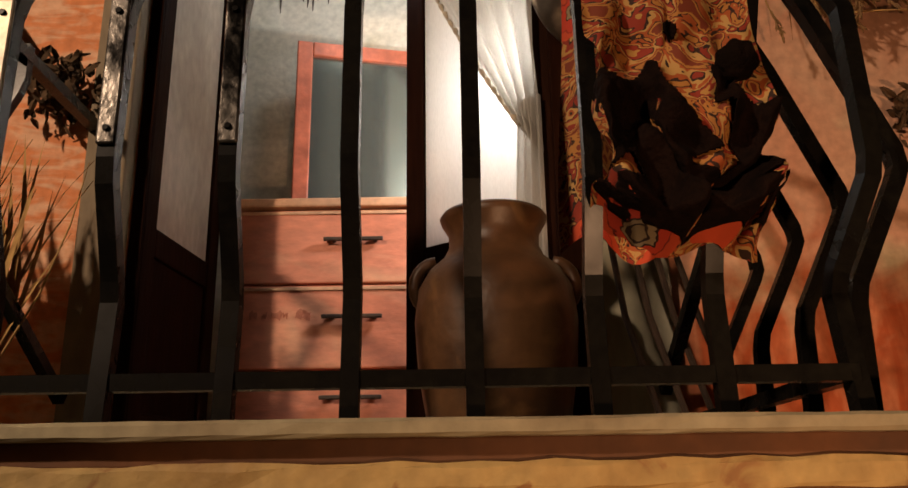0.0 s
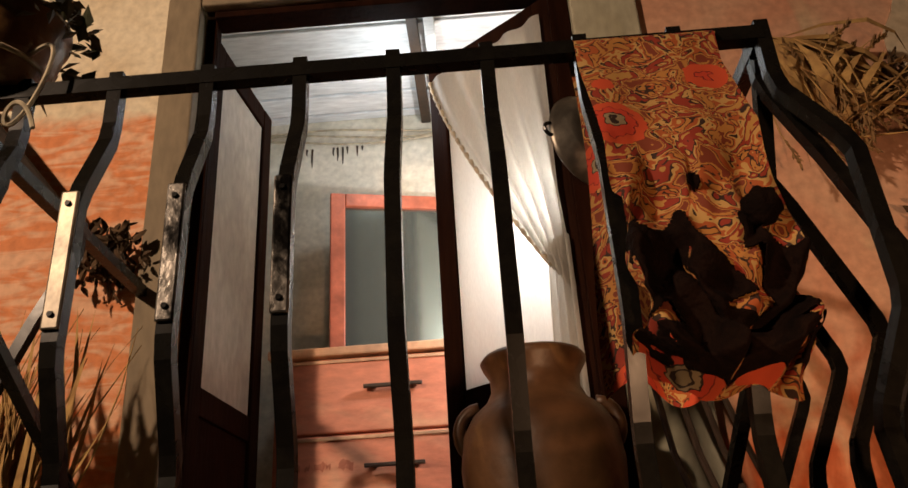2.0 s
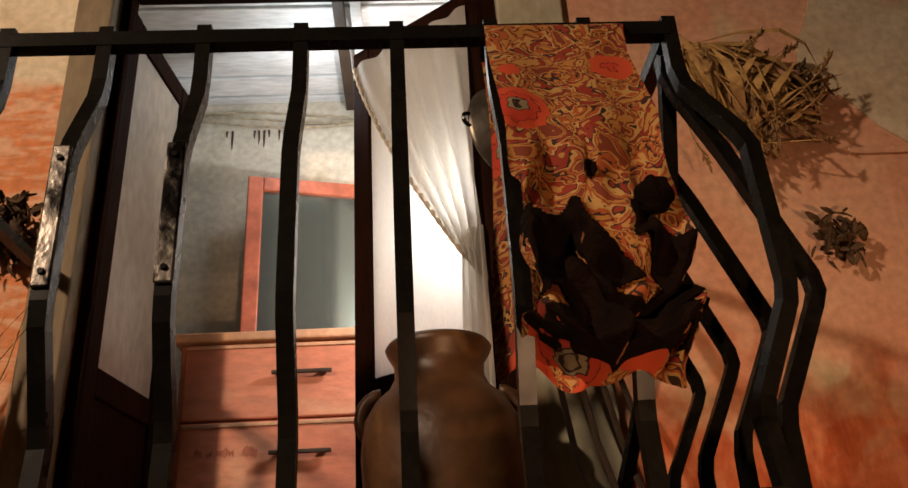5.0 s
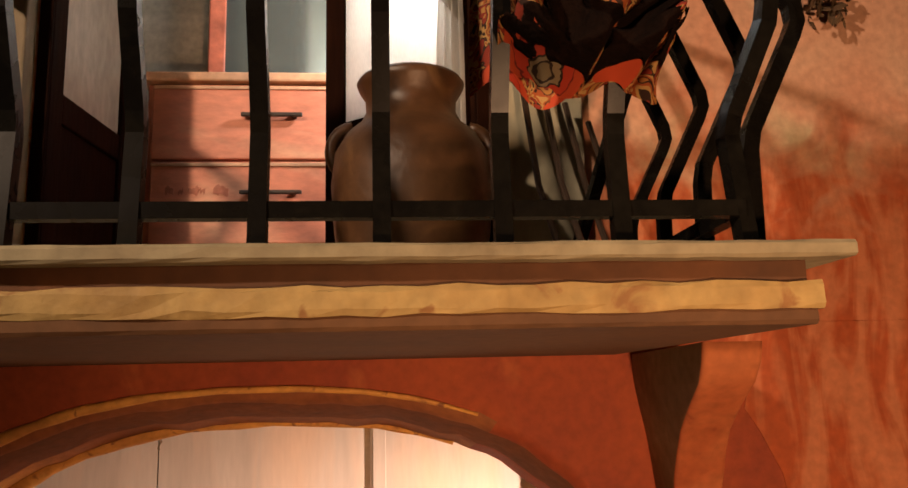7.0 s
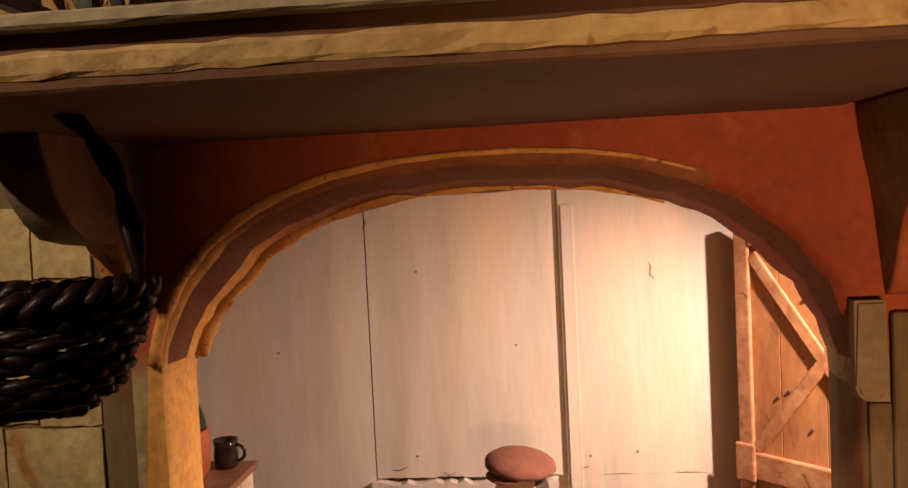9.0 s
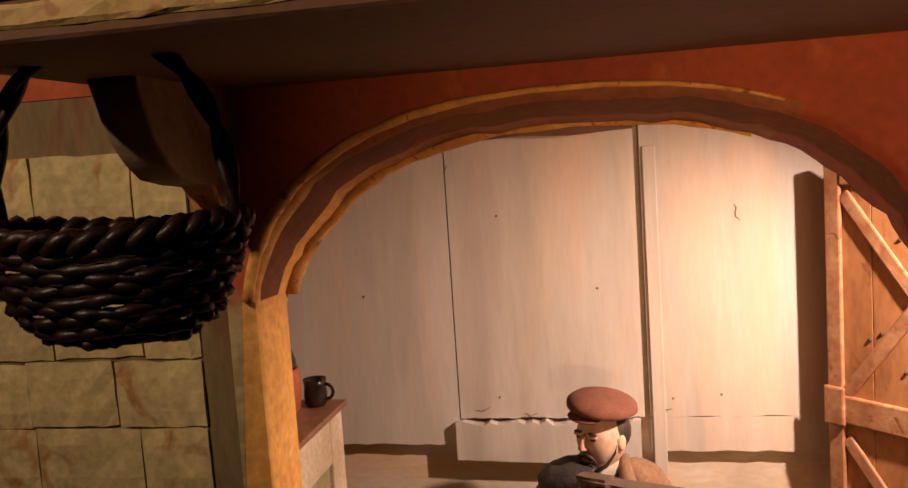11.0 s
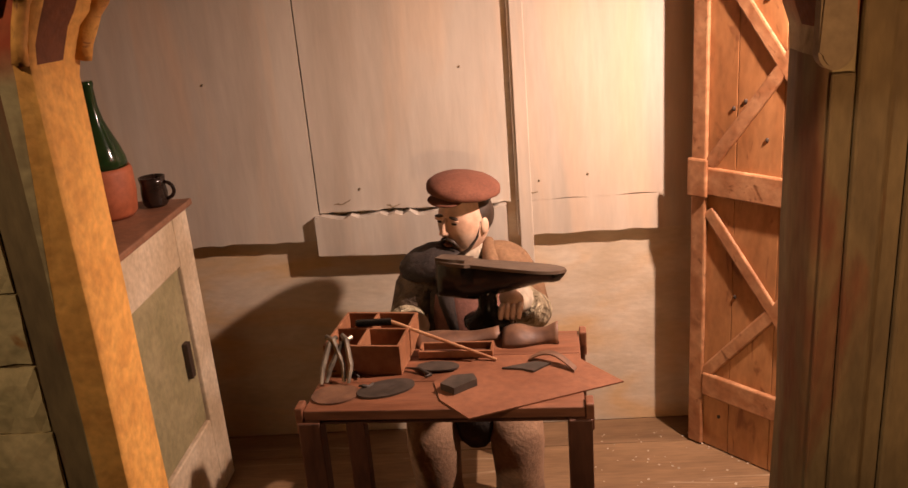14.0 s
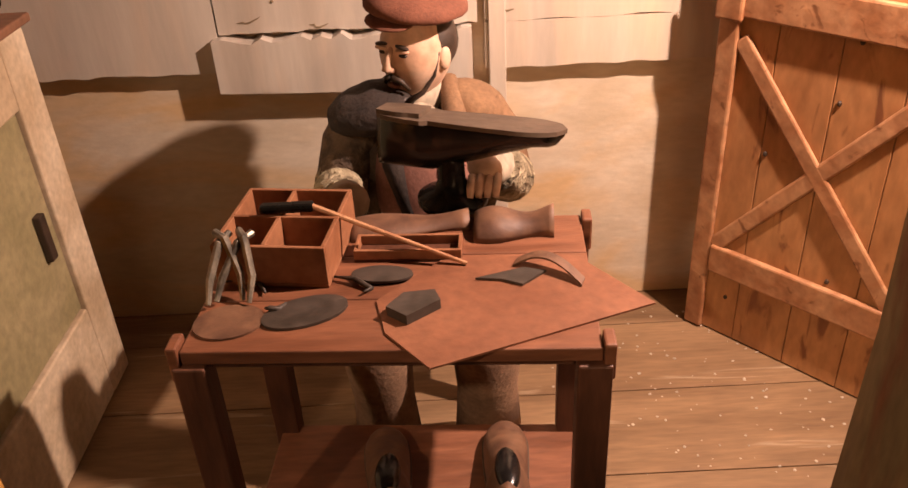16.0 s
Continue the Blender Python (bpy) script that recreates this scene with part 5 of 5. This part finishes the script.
def last_shoe():
    """A black shoe, sole up, on an iron cobbler's last."""
    ob = thing("shoe", "black leather shoe, sole up, on a cobbler's last", "shoe")
    m = Matrix.Translation((0.030, 0.545, 0.762)) @ Matrix.Rotation(radians(-17), 4, "Z") @ Matrix.Rotation(radians(2), 4, "Y") @ Matrix.Rotation(math.pi - radians(11), 4, "X")
    for nm, mat, z in (("upper", M["shoe_black"], None), ("sole", M["sole"], (-0.007, -0.0005)), ("heel", M["sole"], None)):
        bm = bmesh.new()
        if nm == "upper":
            shoe_shape(bm, 0.285, 0.088, 0.076)
        elif nm == "sole":
            sole_shape(bm, 0.285, 0.095, *z)
        else:
            pts = [(0.002 + 0.07 * k / 8, 0.034 * math.sin(math.pi * min(0.25 + 0.5 * k / 8, 0.62)) ) for k in range(9)]
            slabbed(bm, pts + [(x, -y) for x, y in reversed(pts)], 2, -0.014, -0.0075)
        bmesh.ops.transform(bm, matrix=m, verts=bm.verts)
        part(nm, bm, mat, ob, {"upper": "", "sole": "worn brown sole", "heel": "low brown heel"}[nm], smooth=nm == "upper")
    bm = bmesh.new()
    lathe(bm, [(0.055, 0.0), (0.055, 0.012), (0.03, 0.022), (0.021, 0.04), (0.020, 0.07), (0.022, 0.085)], 20, (0.135, 0.50, TZ))
    tagged(part("shoe_last", bm, M["iron"], smooth=True), "dark iron last standing on the table", "shoe last")


last_shoe()


def scrap(name, x, y, outline, mat, turn, thick, label, lift=0.0):
    bm = bmesh.new()
    slabbed(bm, outline, 2, 0, thick)
    bmesh.ops.transform(bm, matrix=pose(x, y, TZ + 0.0006 + lift, 0, 0, turn), verts=bm.verts)
    return tagged(part(name, bm, mat), label, "leather piece", "leather pieces on the table")


def oval(a, b, power=2.0, n=22, skew=0.0):
    out = []
    for k in range(n):
        t = 2 * math.pi * k / n
        c, s = math.cos(t), math.sin(t)
        out.append((a * math.copysign(abs(c) ** (2 / power), c) + skew * s * b, b * math.copysign(abs(s) ** (2 / power), s)))
    return out


bm = bmesh.new()
slabbed(bm, [(0.100, 0.094), (0.383, 0.200), (0.30, 0.32), (0.12, 0.33), (0.03, 0.235), (0.045, 0.165)], 2, TZ + 0.0004, TZ + 0.0032)
tagged(part("card_sheet", bm, M["card"]), "brown card sheet lying over the table edge", "card")
LIFT = 0.0034
scrap("leather_sole", -0.155, 0.205, oval(0.045, 0.036), M["leather"], 10, 0.003, "round brown leather sole piece")
scrap("leather_sole", -0.060, 0.218, oval(0.055, 0.032, skew=0.3), M["grey_leather"], 12, 0.004, "grey leather sole piece")
scrap("leather_sole", 0.035, 0.292, oval(0.042, 0.020), M["grey_leather"], -5, 0.0035, "thin grey leather strip", LIFT)
scrap("leather_heel", 0.080, 0.205, [(-0.035, 0.0), (-0.012, -0.026), (0.034, 0.0), (0.030, 0.024), (-0.01, 0.026)], M["grey_leather"], 8, 0.014, "thick grey leather heel block", LIFT)
scrap("leather_sole", 0.205, 0.270, [(-0.045, 0.0), (-0.01, -0.006), (0.016, -0.02), (0.05, 0.01), (0.02, 0.02)], M["grey_leather"], 0, 0.0035, "pointed grey leather scrap", LIFT)


def leather_strap():
    bm = bmesh.new()
    n = 16
    pts = []
    for k in range(n + 1):
        t = k / n
        pts.append((0.215 + 0.085 * t, 0.305 - 0.055 * t ** 2.2, TZ + 0.004 + 0.016 * math.sin(math.pi * t)))
    rows = [[bm.verts.new((p[0] + a * 0.4, p[1] + a, p[2] + b)) for p in pts] for a, b in ((-0.008, 0), (0.008, 0), (0.008, 0.003), (-0.008, 0.003))]
    for a, b in zip(rows, rows[1:] + rows[:1]):
        for k in range(n):
            bm.faces.new((a[k], a[k + 1], b[k + 1], b[k]))
    bm.faces.new([r[0] for r in rows])
    bm.faces.new([r[-1] for r in rows][::-1])
    tagged(part("leather_strap", bm, M["leather"]), "curled brown leather strap on the table", "strap")


leather_strap()


def shoe_upper(x, y, turn, length, tall, label):
    """A bent leather upper lying like a low tunnel on the table."""
    bm = bmesh.new()
    n, k2 = 14, 10
    rows = []
    for i in range(n + 1):
        t = i / n
        w, h = (0.030 + 0.008 * math.sin(t * 5 + 0.6)) * (0.8 + 0.2 * tall), tall * (0.012 + 0.004 * math.sin(t * 7) + 0.008 * t)
        rows.append([(length * (t - 0.5), -math.cos(math.pi * a / k2) * w, max(h * math.sin(math.pi * a / k2), 0)) for a in range(k2 + 1)])
    va = [[bm.verts.new(p) for p in r] for r in rows]
    vb = [[bm.verts.new((p[0], p[1] * 0.88, p[2] * 0.88)) for p in r] for r in rows]
    for i in range(n):
        for a in range(k2):
            bm.faces.new((va[i][a], va[i][a + 1], va[i + 1][a + 1], va[i + 1][a]))
            bm.faces.new((vb[i][a], vb[i + 1][a], vb[i + 1][a + 1], vb[i][a + 1]))
    for i in (0, n):
        for a in range(k2):
            bm.faces.new((va[i][a], vb[i][a], vb[i][a + 1], va[i][a + 1]))
    for a in (0, k2):
        for i in range(n):
            bm.faces.new((va[i][a], va[i + 1][a], vb[i + 1][a], vb[i][a]))
    bmesh.ops.transform(bm, matrix=pose(x, y, TZ + 0.001, 0, 0, turn), verts=bm.verts)
    tagged(part("shoe_upper", bm, M["leather"], smooth=True), label, "leather piece")


shoe_upper(0.222, 0.405, -4, 0.115, 1.7, "bent brown leather shoe upper on the table")
shoe_upper(0.070, 0.425, 3, 0.175, 0.9, "flattened brown leather shoe upper on the table")


def shallow_box():
    """A low open box lying beside the tray."""
    ob = thing("shallow_box", "low open wooden box with a dark inside on the table", "box", place=(0.070, 0.352, TZ + 0.0005))
    w, d, h, t = 0.150, 0.046, 0.018, 0.005
    for nm, mat, a, b in (("bottom", M["dark_wood"], (-w / 2, -d / 2, 0), (w / 2, d / 2, 0.003)), ("side", M["tray_wood"], (-w / 2, -d / 2, 0.0032), (w / 2, -d / 2 + t, h)), ("side", M["tray_wood"], (-w / 2, d / 2 - t, 0.0032), (w / 2, d / 2, h)), ("side", M["tray_wood"], (-w / 2, -d / 2 + t + 0.0002, 0.0032), (-w / 2 + t, d / 2 - t - 0.0002, h)), ("side", M["tray_wood"], (w / 2 - t, -d / 2 + t + 0.0002, 0.0032), (w / 2, d / 2 - t - 0.0002, h))):
        bm = bmesh.new()
        box(bm, a, b, 0.0008)
        part(nm, bm, mat, ob)
    ob.rotation_euler = (0, 0, radians(-4))


shallow_box()

for pts in (((-0.178, 0.292), (-0.150, 0.298), (-0.128, 0.286), (-0.118, 0.262)), ((-0.112, 0.226), (-0.104, 0.222), (-0.094, 0.226), (-0.086, 0.236)), ((-0.030, 0.292), (0.000, 0.280), (0.022, 0.262), (0.012, 0.252))):
    bm = bmesh.new()
    sweep(bm, [(x, y, TZ + 0.0060 + 0.003 * math.sin(2.1 * k)) for k, (x, y) in enumerate(pts)], [0.0016, 0.0040, 0.0040, 0.0018], 6)
    tagged(part("leather_offcut", bm, M["grey_leather"], smooth=True), "dark curled leather offcut on the table", "leather piece", "leather pieces on the table")


def hammer():
    ob = thing("hammer", "long wooden-handled cobbler's tool on the tray", "tool")
    bm = bmesh.new()
    sweep(bm, [(-0.06, 0.372, TZ + 0.072), (0.04, 0.342, TZ + 0.040), (0.150, 0.308, TZ + 0.006)], [0.004, 0.0036, 0.003], 8)
    part("handle", bm, M["brace"], ob)
    bm = bmesh.new()
    box(bm, (-0.135, 0.366, TZ + 0.064), (-0.058, 0.384, TZ + 0.077), 0.005)
    part("head", bm, M["iron"], ob, "dark iron head")


hammer()


def pincers():
    for k, (x, t) in enumerate(((-0.17, 12), (-0.145, -6))):
        ob = thing("pincers", "grey steel pincers hung over the tray edge", "tool", "tools on the tray")
        bm = bmesh.new()
        m = pose(x, 0.292, TZ + 0.001, 0, 0, t)
        sweep(bm, [m @ Vector(p) for p in ((-0.028, -0.050, 0.006), (-0.022, -0.030, 0.030), (-0.004, 0.0, 0.066), (0.010, 0.02, 0.069))], [0.0035, 0.0055, 0.006, 0.005], 8)
        part("arm", bm, M["steel"], ob)
        bm = bmesh.new()
        sweep(bm, [m @ Vector(p) for p in ((0.016, -0.052, 0.006), (0.018, -0.030, 0.032), (0.004, 0.002, 0.072), (-0.008, 0.02, 0.073))], [0.0035, 0.0055, 0.006, 0.005], 8)
        part("arm", bm, M["steel"], ob)


pincers()

for x, turn in ((0.195, 88), (0.02, 96)):
    ob = thing("stored_shoe", "dark brown shoe on the table's lower shelf", "shoe", "shoes on the shelf")
    m = pose(x, 0.20, 0.2285, 0, 0, turn)
    bm = bmesh.new()
    shoe_shape(bm, 0.22, 0.075, 0.075)
    bmesh.ops.transform(bm, matrix=m, verts=bm.verts)
    part("upper", bm, M["leather"], ob, smooth=True)
    # The shoe is solid; a black lump stands for the shade inside its opening.
    bm = bmesh.new()
    blob(bm, m @ Vector((0.055, 0, 0.066)), (0.020, 0.045, 0.013))
    part("opening", bm, M["shoe_black"], ob, "black lump painting in the dark of the shoe opening", smooth=True)
    bm = bmesh.new()
    sole_shape(bm, 0.22, 0.075, -0.012, -0.0005)
    bmesh.ops.transform(bm, matrix=m, verts=bm.verts)
    part("sole", bm, M["sole"], ob, "dark sole")

# ---- the seated statue ----


def seated_statue():
    bm = bmesh.new()
    mats = [M["skin"], M["beard"], M["cap"], M["jacket"], M["vest"], M["trouser"], M["shirt"], M["sleeve"], M["jacket_lit"], M["drape"]]
    hx, hy = 0.082, 0.80

    def skull(p):
        jaw = 1.0 - 0.26 * max(-p.z, 0) ** 1.4
        face = 1.0 - 0.10 * max(-p.y, 0) ** 3
        return Vector((p.x * jaw, p.y * face * (1 - 0.10 * max(-p.z, 0)), p.z))
    fx = -40
    blob(bm, (hx, hy, 0.775), (0.062, 0.073, 0.088), 0, (0, 0, fx), 28, 20, skull)
    fwd, rgt = Vector((math.sin(radians(fx)), -math.cos(radians(fx)), 0)), Vector((math.cos(radians(fx)), math.sin(radians(fx)), 0))
    head = Vector((hx, hy, 0.775))
    up = Vector((0, 0, 1))
    sweep(bm, [head + fwd * 0.062 + up * 0.024, head + fwd * 0.073 + up * 0.006, head + fwd * 0.080 - up * 0.009, head + fwd * 0.064 - up * 0.017], [0.004, 0.006, 0.009, 0.006], 10, 0)
    for s in (-1, 1):
        blob(bm, head + fwd * 0.060 + rgt * s * 0.023 + up * 0.012, (0.009, 0.006, 0.0032), 1, (0, 0, fx))
        blob(bm, head + fwd * 0.062 + rgt * s * 0.024 + up * 0.027, (0.015, 0.006, 0.0035), 1, (0, s * 6, fx))
        blob(bm, head + fwd * 0.062 + rgt * s * 0.024 + up * 0.020, (0.015, 0.007, 0.0045), 0, (0, 0, fx))
        blob(bm, head + rgt * s * 0.061 - fwd * 0.006 - up * 0.004, (0.008, 0.014, 0.021), 0, (0, 0, fx))
        sweep(bm, [head + rgt * s * 0.060 + fwd * 0.008 + up * 0.010, head + rgt * s * 0.056 + fwd * 0.018 - up * 0.030, head + rgt * s * 0.042 + fwd * 0.036 - up * 0.058, head + rgt * s * 0.016 + fwd * 0.058 - up * 0.078], [0.002, 0.0026, 0.0045, 0.007], 10, 1)
        sweep(bm, [head + rgt * s * 0.002 + fwd * 0.070 - up * 0.028, head + rgt * s * 0.018 + fwd * 0.064 - up * 0.034, head + rgt * s * 0.028 + fwd * 0.054 - up * 0.050], [0.006, 0.005, 0.003], 8, 1)
    blob(bm, head + fwd * 0.064 - up * 0.044, (0.015, 0.007, 0.005), 4, (0, 0, fx))
    blob(bm, head + fwd * 0.054 - up * 0.074, (0.022, 0.018, 0.014), 1, (0, 0, fx))
    blob(bm, head - fwd * 0.020 + up * 0.016, (0.065, 0.062, 0.066), 1, (0, 0, fx))
    blob(bm, (hx + 0.004, hy - 0.006, 0.862), (0.092, 0.084, 0.035), 2, (8, 6, 0), 28, 16, shape=lambda p: Vector((p.x, p.y, p.z if p.z > 0 else p.z * 0.55)) * (1 + 0.04 * noise.noise(p * 2.5)))
    blob(bm, head + fwd * 0.062 + up * 0.070, (0.050, 0.034, 0.007), 2, (12, 4, fx))
    sweep(bm, [(hx, hy + 0.01, 0.73), (hx, hy + 0.015, 0.64)], [0.042, 0.055], 14, 6)

    def torso(p):
        k = 1.0 - 0.22 * max(p.z, 0) ** 2
        return Vector((p.x * k, p.y, p.z))
    blob(bm, (hx, hy + 0.02, 0.52), (0.150, 0.095, 0.185), 3, shape=torso)
    blob(bm, (hx, hy - 0.038, 0.53), (0.095, 0.078, 0.155), 4)
    blob(bm, (hx, hy - 0.052, 0.645), (0.045, 0.045, 0.05), 6)
    for s in (-1, 1):
        sweep(bm, [(hx + s * 0.055, hy + 0.02, 0.712), (hx + s * 0.062, hy - 0.06, 0.675), (hx + s * 0.052, hy - 0.098, 0.60), (hx + s * 0.030, hy - 0.105, 0.50)], [0.016, 0.022, 0.020, 0.012], 10, 8 if s > 0 else 9)
    # Black lump standing for the shadow on the left shoulder.
    blob(bm, (hx - 0.088, hy - 0.018, 0.680), (0.084, 0.076, 0.044), 9, (0, -14, 0), 28, 18, shape=lambda p: p * (1 + 0.09 * noise.noise(p * 3.1)))
    for s in (-1, 1):
        sweep(bm, [(hx + s * 0.10, hy + 0.01, 0.655), (hx + s * 0.138, hy + 0.0, 0.60), (hx + s * 0.155, hy - 0.05, 0.545)], [0.056, 0.054, 0.048], 14, 8 if s > 0 else 3)
        fore = [Vector((hx + s * 0.155, hy - 0.045, 0.545)).lerp(Vector((hx + s * 0.125, hy - 0.222, 0.647 if s > 0 else 0.590)), k / 14) + Vector((s * 0.010 * math.sin(math.pi * k / 14), 0, -0.012 * math.sin(math.pi * k / 14))) for k in range(15)]
        sweep(bm, fore, [0.047 - 0.0007 * k + 0.0045 * math.sin(2.3 * k + s) for k in range(15)], 16, 7)
        blob(bm, (hx + s * 0.10, hy + 0.01, 0.665), (0.068, 0.062, 0.042), 8 if s > 0 else 3, (0, s * 24, 0))
        rise = 0.0 if s > 0 else -0.050
        sweep(bm, [(hx + s * 0.127, hy - 0.210, 0.643 + rise), (hx + s * 0.112, hy - 0.240, 0.655 + rise)], [0.036, 0.030], 12, 6)
        if s > 0:
            blob(bm, (hx + s * 0.105, hy - 0.265, 0.668), (0.026, 0.038, 0.022), 0, (0, 0, s * 20))
        for j in range(4 if s > 0 else 0):
            x = hx + s * (0.085 + 0.013 * j)
            sweep(bm, [(x, hy - 0.295, 0.668), (x - s * 0.004, hy - 0.318, 0.660), (x - s * 0.006, hy - 0.328, 0.648)], [0.0075, 0.007, 0.005], 8, 0)
        sweep(bm, [(hx + s * 0.07, hy + 0.02, 0.385), (hx + s * 0.085, hy - 0.13, 0.40), (hx + s * 0.095, hy - 0.24, 0.385)], [0.085, 0.078, 0.068], 14, 5)
        sweep(bm, [(hx + s * 0.095, hy - 0.23, 0.395), (hx + s * 0.10, hy - 0.255, 0.30), (hx + s * 0.10, hy - 0.22, 0.18), (hx + s * 0.10, hy - 0.20, 0.06)], [0.066, 0.064, 0.058, 0.066], 14, 5)
        blob(bm, (hx + s * 0.10, hy - 0.25, 0.035), (0.042, 0.095, 0.034), 1)
    # Near-black lump added to fill the gap between the thighs.
    blob(bm, (hx + 0.004, hy - 0.17, 0.375), (0.085, 0.125, 0.115), 9, shape=lambda p: p * (1 + 0.08 * noise.noise(p * 2.7)))
    for f in bm.faces:
        f.smooth = True
    ob = new("seated_statue", mesh_of("seated_statue", bm, mats))
    tagged(ob, "painted statue of a seated cobbler in a rust cap", "statue")


seated_statue()


def stool():
    ob = thing("stool", "low dark wooden stool under the statue", "stool")
    bm = bmesh.new()
    box(bm, (-0.06, 0.70, 0.275), (0.225, 0.95, 0.30), 0.004)
    part("seat", bm, M["dark_wood"], ob)
    for x in (-0.05, 0.18):
        for y in (0.71, 0.905):
            bm = bmesh.new()
            box(bm, (x, y, 0.001), (x + 0.035, y + 0.035, 0.2745), 0.003)
            part("leg", bm, M["dark_wood"], ob)


stool()

# ---- pieces of floor and wall ----


def floor_planks():
    edges = [0.002 + 0.2415 * k + 0.02 for k in range(-1, 6)]
    for a, b in zip(edges, edges[1:]):
        lo, hi = max(a, -0.0), min(b, 1.124)
        if hi - lo < 0.02:
            continue
        bm = bmesh.new()
        box(bm, (-1.29, lo + 0.0015, -0.0055), (1.29, hi - 0.0015, 0.0), 0.0012)
        part("plank", bm, M["floor_wood"], board_floor)


floor_planks()


def floor_crumbs():
    """Pale chips and dust scattered on the boards beside the table."""
    rnd = random.Random(88)
    bm = bmesh.new()
    for k in range(160):
        x, y = rnd.uniform(0.33, 0.95), rnd.uniform(0.45, 1.08)
        r = rnd.uniform(0.0012, 0.0042)
        blob(bm, (x, y, 0.0006), (r, r * rnd.uniform(0.5, 1.2), r * 0.5), 0, (0, 0, rnd.uniform(0, 180)), 6, 4)
    crumbs = new("floor_crumbs", mesh_of("floor_crumbs", bm, M["shirt"]))
    tagged(crumbs, "pale chips and dust scattered on the floorboards", "debris", kind="stuff")


floor_crumbs()


def wall_block_pieces():
    rnd = random.Random(21)
    z, row = 0.0, 0
    meshes = []
    for w in (0.165, 0.185, 0.205):
        bm = bmesh.new()
        h = 0.1195
        n, k2 = 6, 4
        grid_v = [[bm.verts.new((w * i / n + rnd.uniform(-0.003, 0.003) * (0 < i < n), -0.004 * (1 if 0 < i < n and 0 < j < k2 else 0) + rnd.uniform(-0.0015, 0.0015), h * j / k2 + rnd.uniform(-0.002, 0.002))) for i in range(n + 1)] for j in range(k2 + 1)]
        for j in range(k2):
            for i in range(n):
                bm.faces.new((grid_v[j][i], grid_v[j][i + 1], grid_v[j + 1][i + 1], grid_v[j + 1][i]))
        rim = grid_v[0] + [r[-1] for r in grid_v[1:]] + grid_v[-1][-2::-1] + [r[0] for r in grid_v[-2:0:-1]]
        back = [bm.verts.new((v.co.x, 0.006, v.co.z)) for v in rim]
        for i in range(len(rim)):
            bm.faces.new((rim[i], back[i], back[(i + 1) % len(rim)], rim[(i + 1) % len(rim)]))
        meshes.append((w, mesh_of("block", bm, M["block"])))
    z = 0.085
    while z < 1.56:
        x = -0.588
        first = True
        while x > -1.75:
            w, me = meshes[rnd.randrange(3)]
            ob = new("block", me)
            ob.parent = block_wall
            s = (0.6 if first and row % 2 else 1.0) * rnd.uniform(0.9, 1.12)
            ob.scale = (s, 1, 1)
            ob.location = (x - w * s, 0.0005 + rnd.uniform(-0.002, 0.0015), z + rnd.uniform(-0.003, 0.003))
            ob.rotation_euler = (0, rnd.uniform(-0.02, 0.02), 0)
            x -= w * s + 0.0035
            first = False
        z += 0.1235
        row += 1


wall_block_pieces()
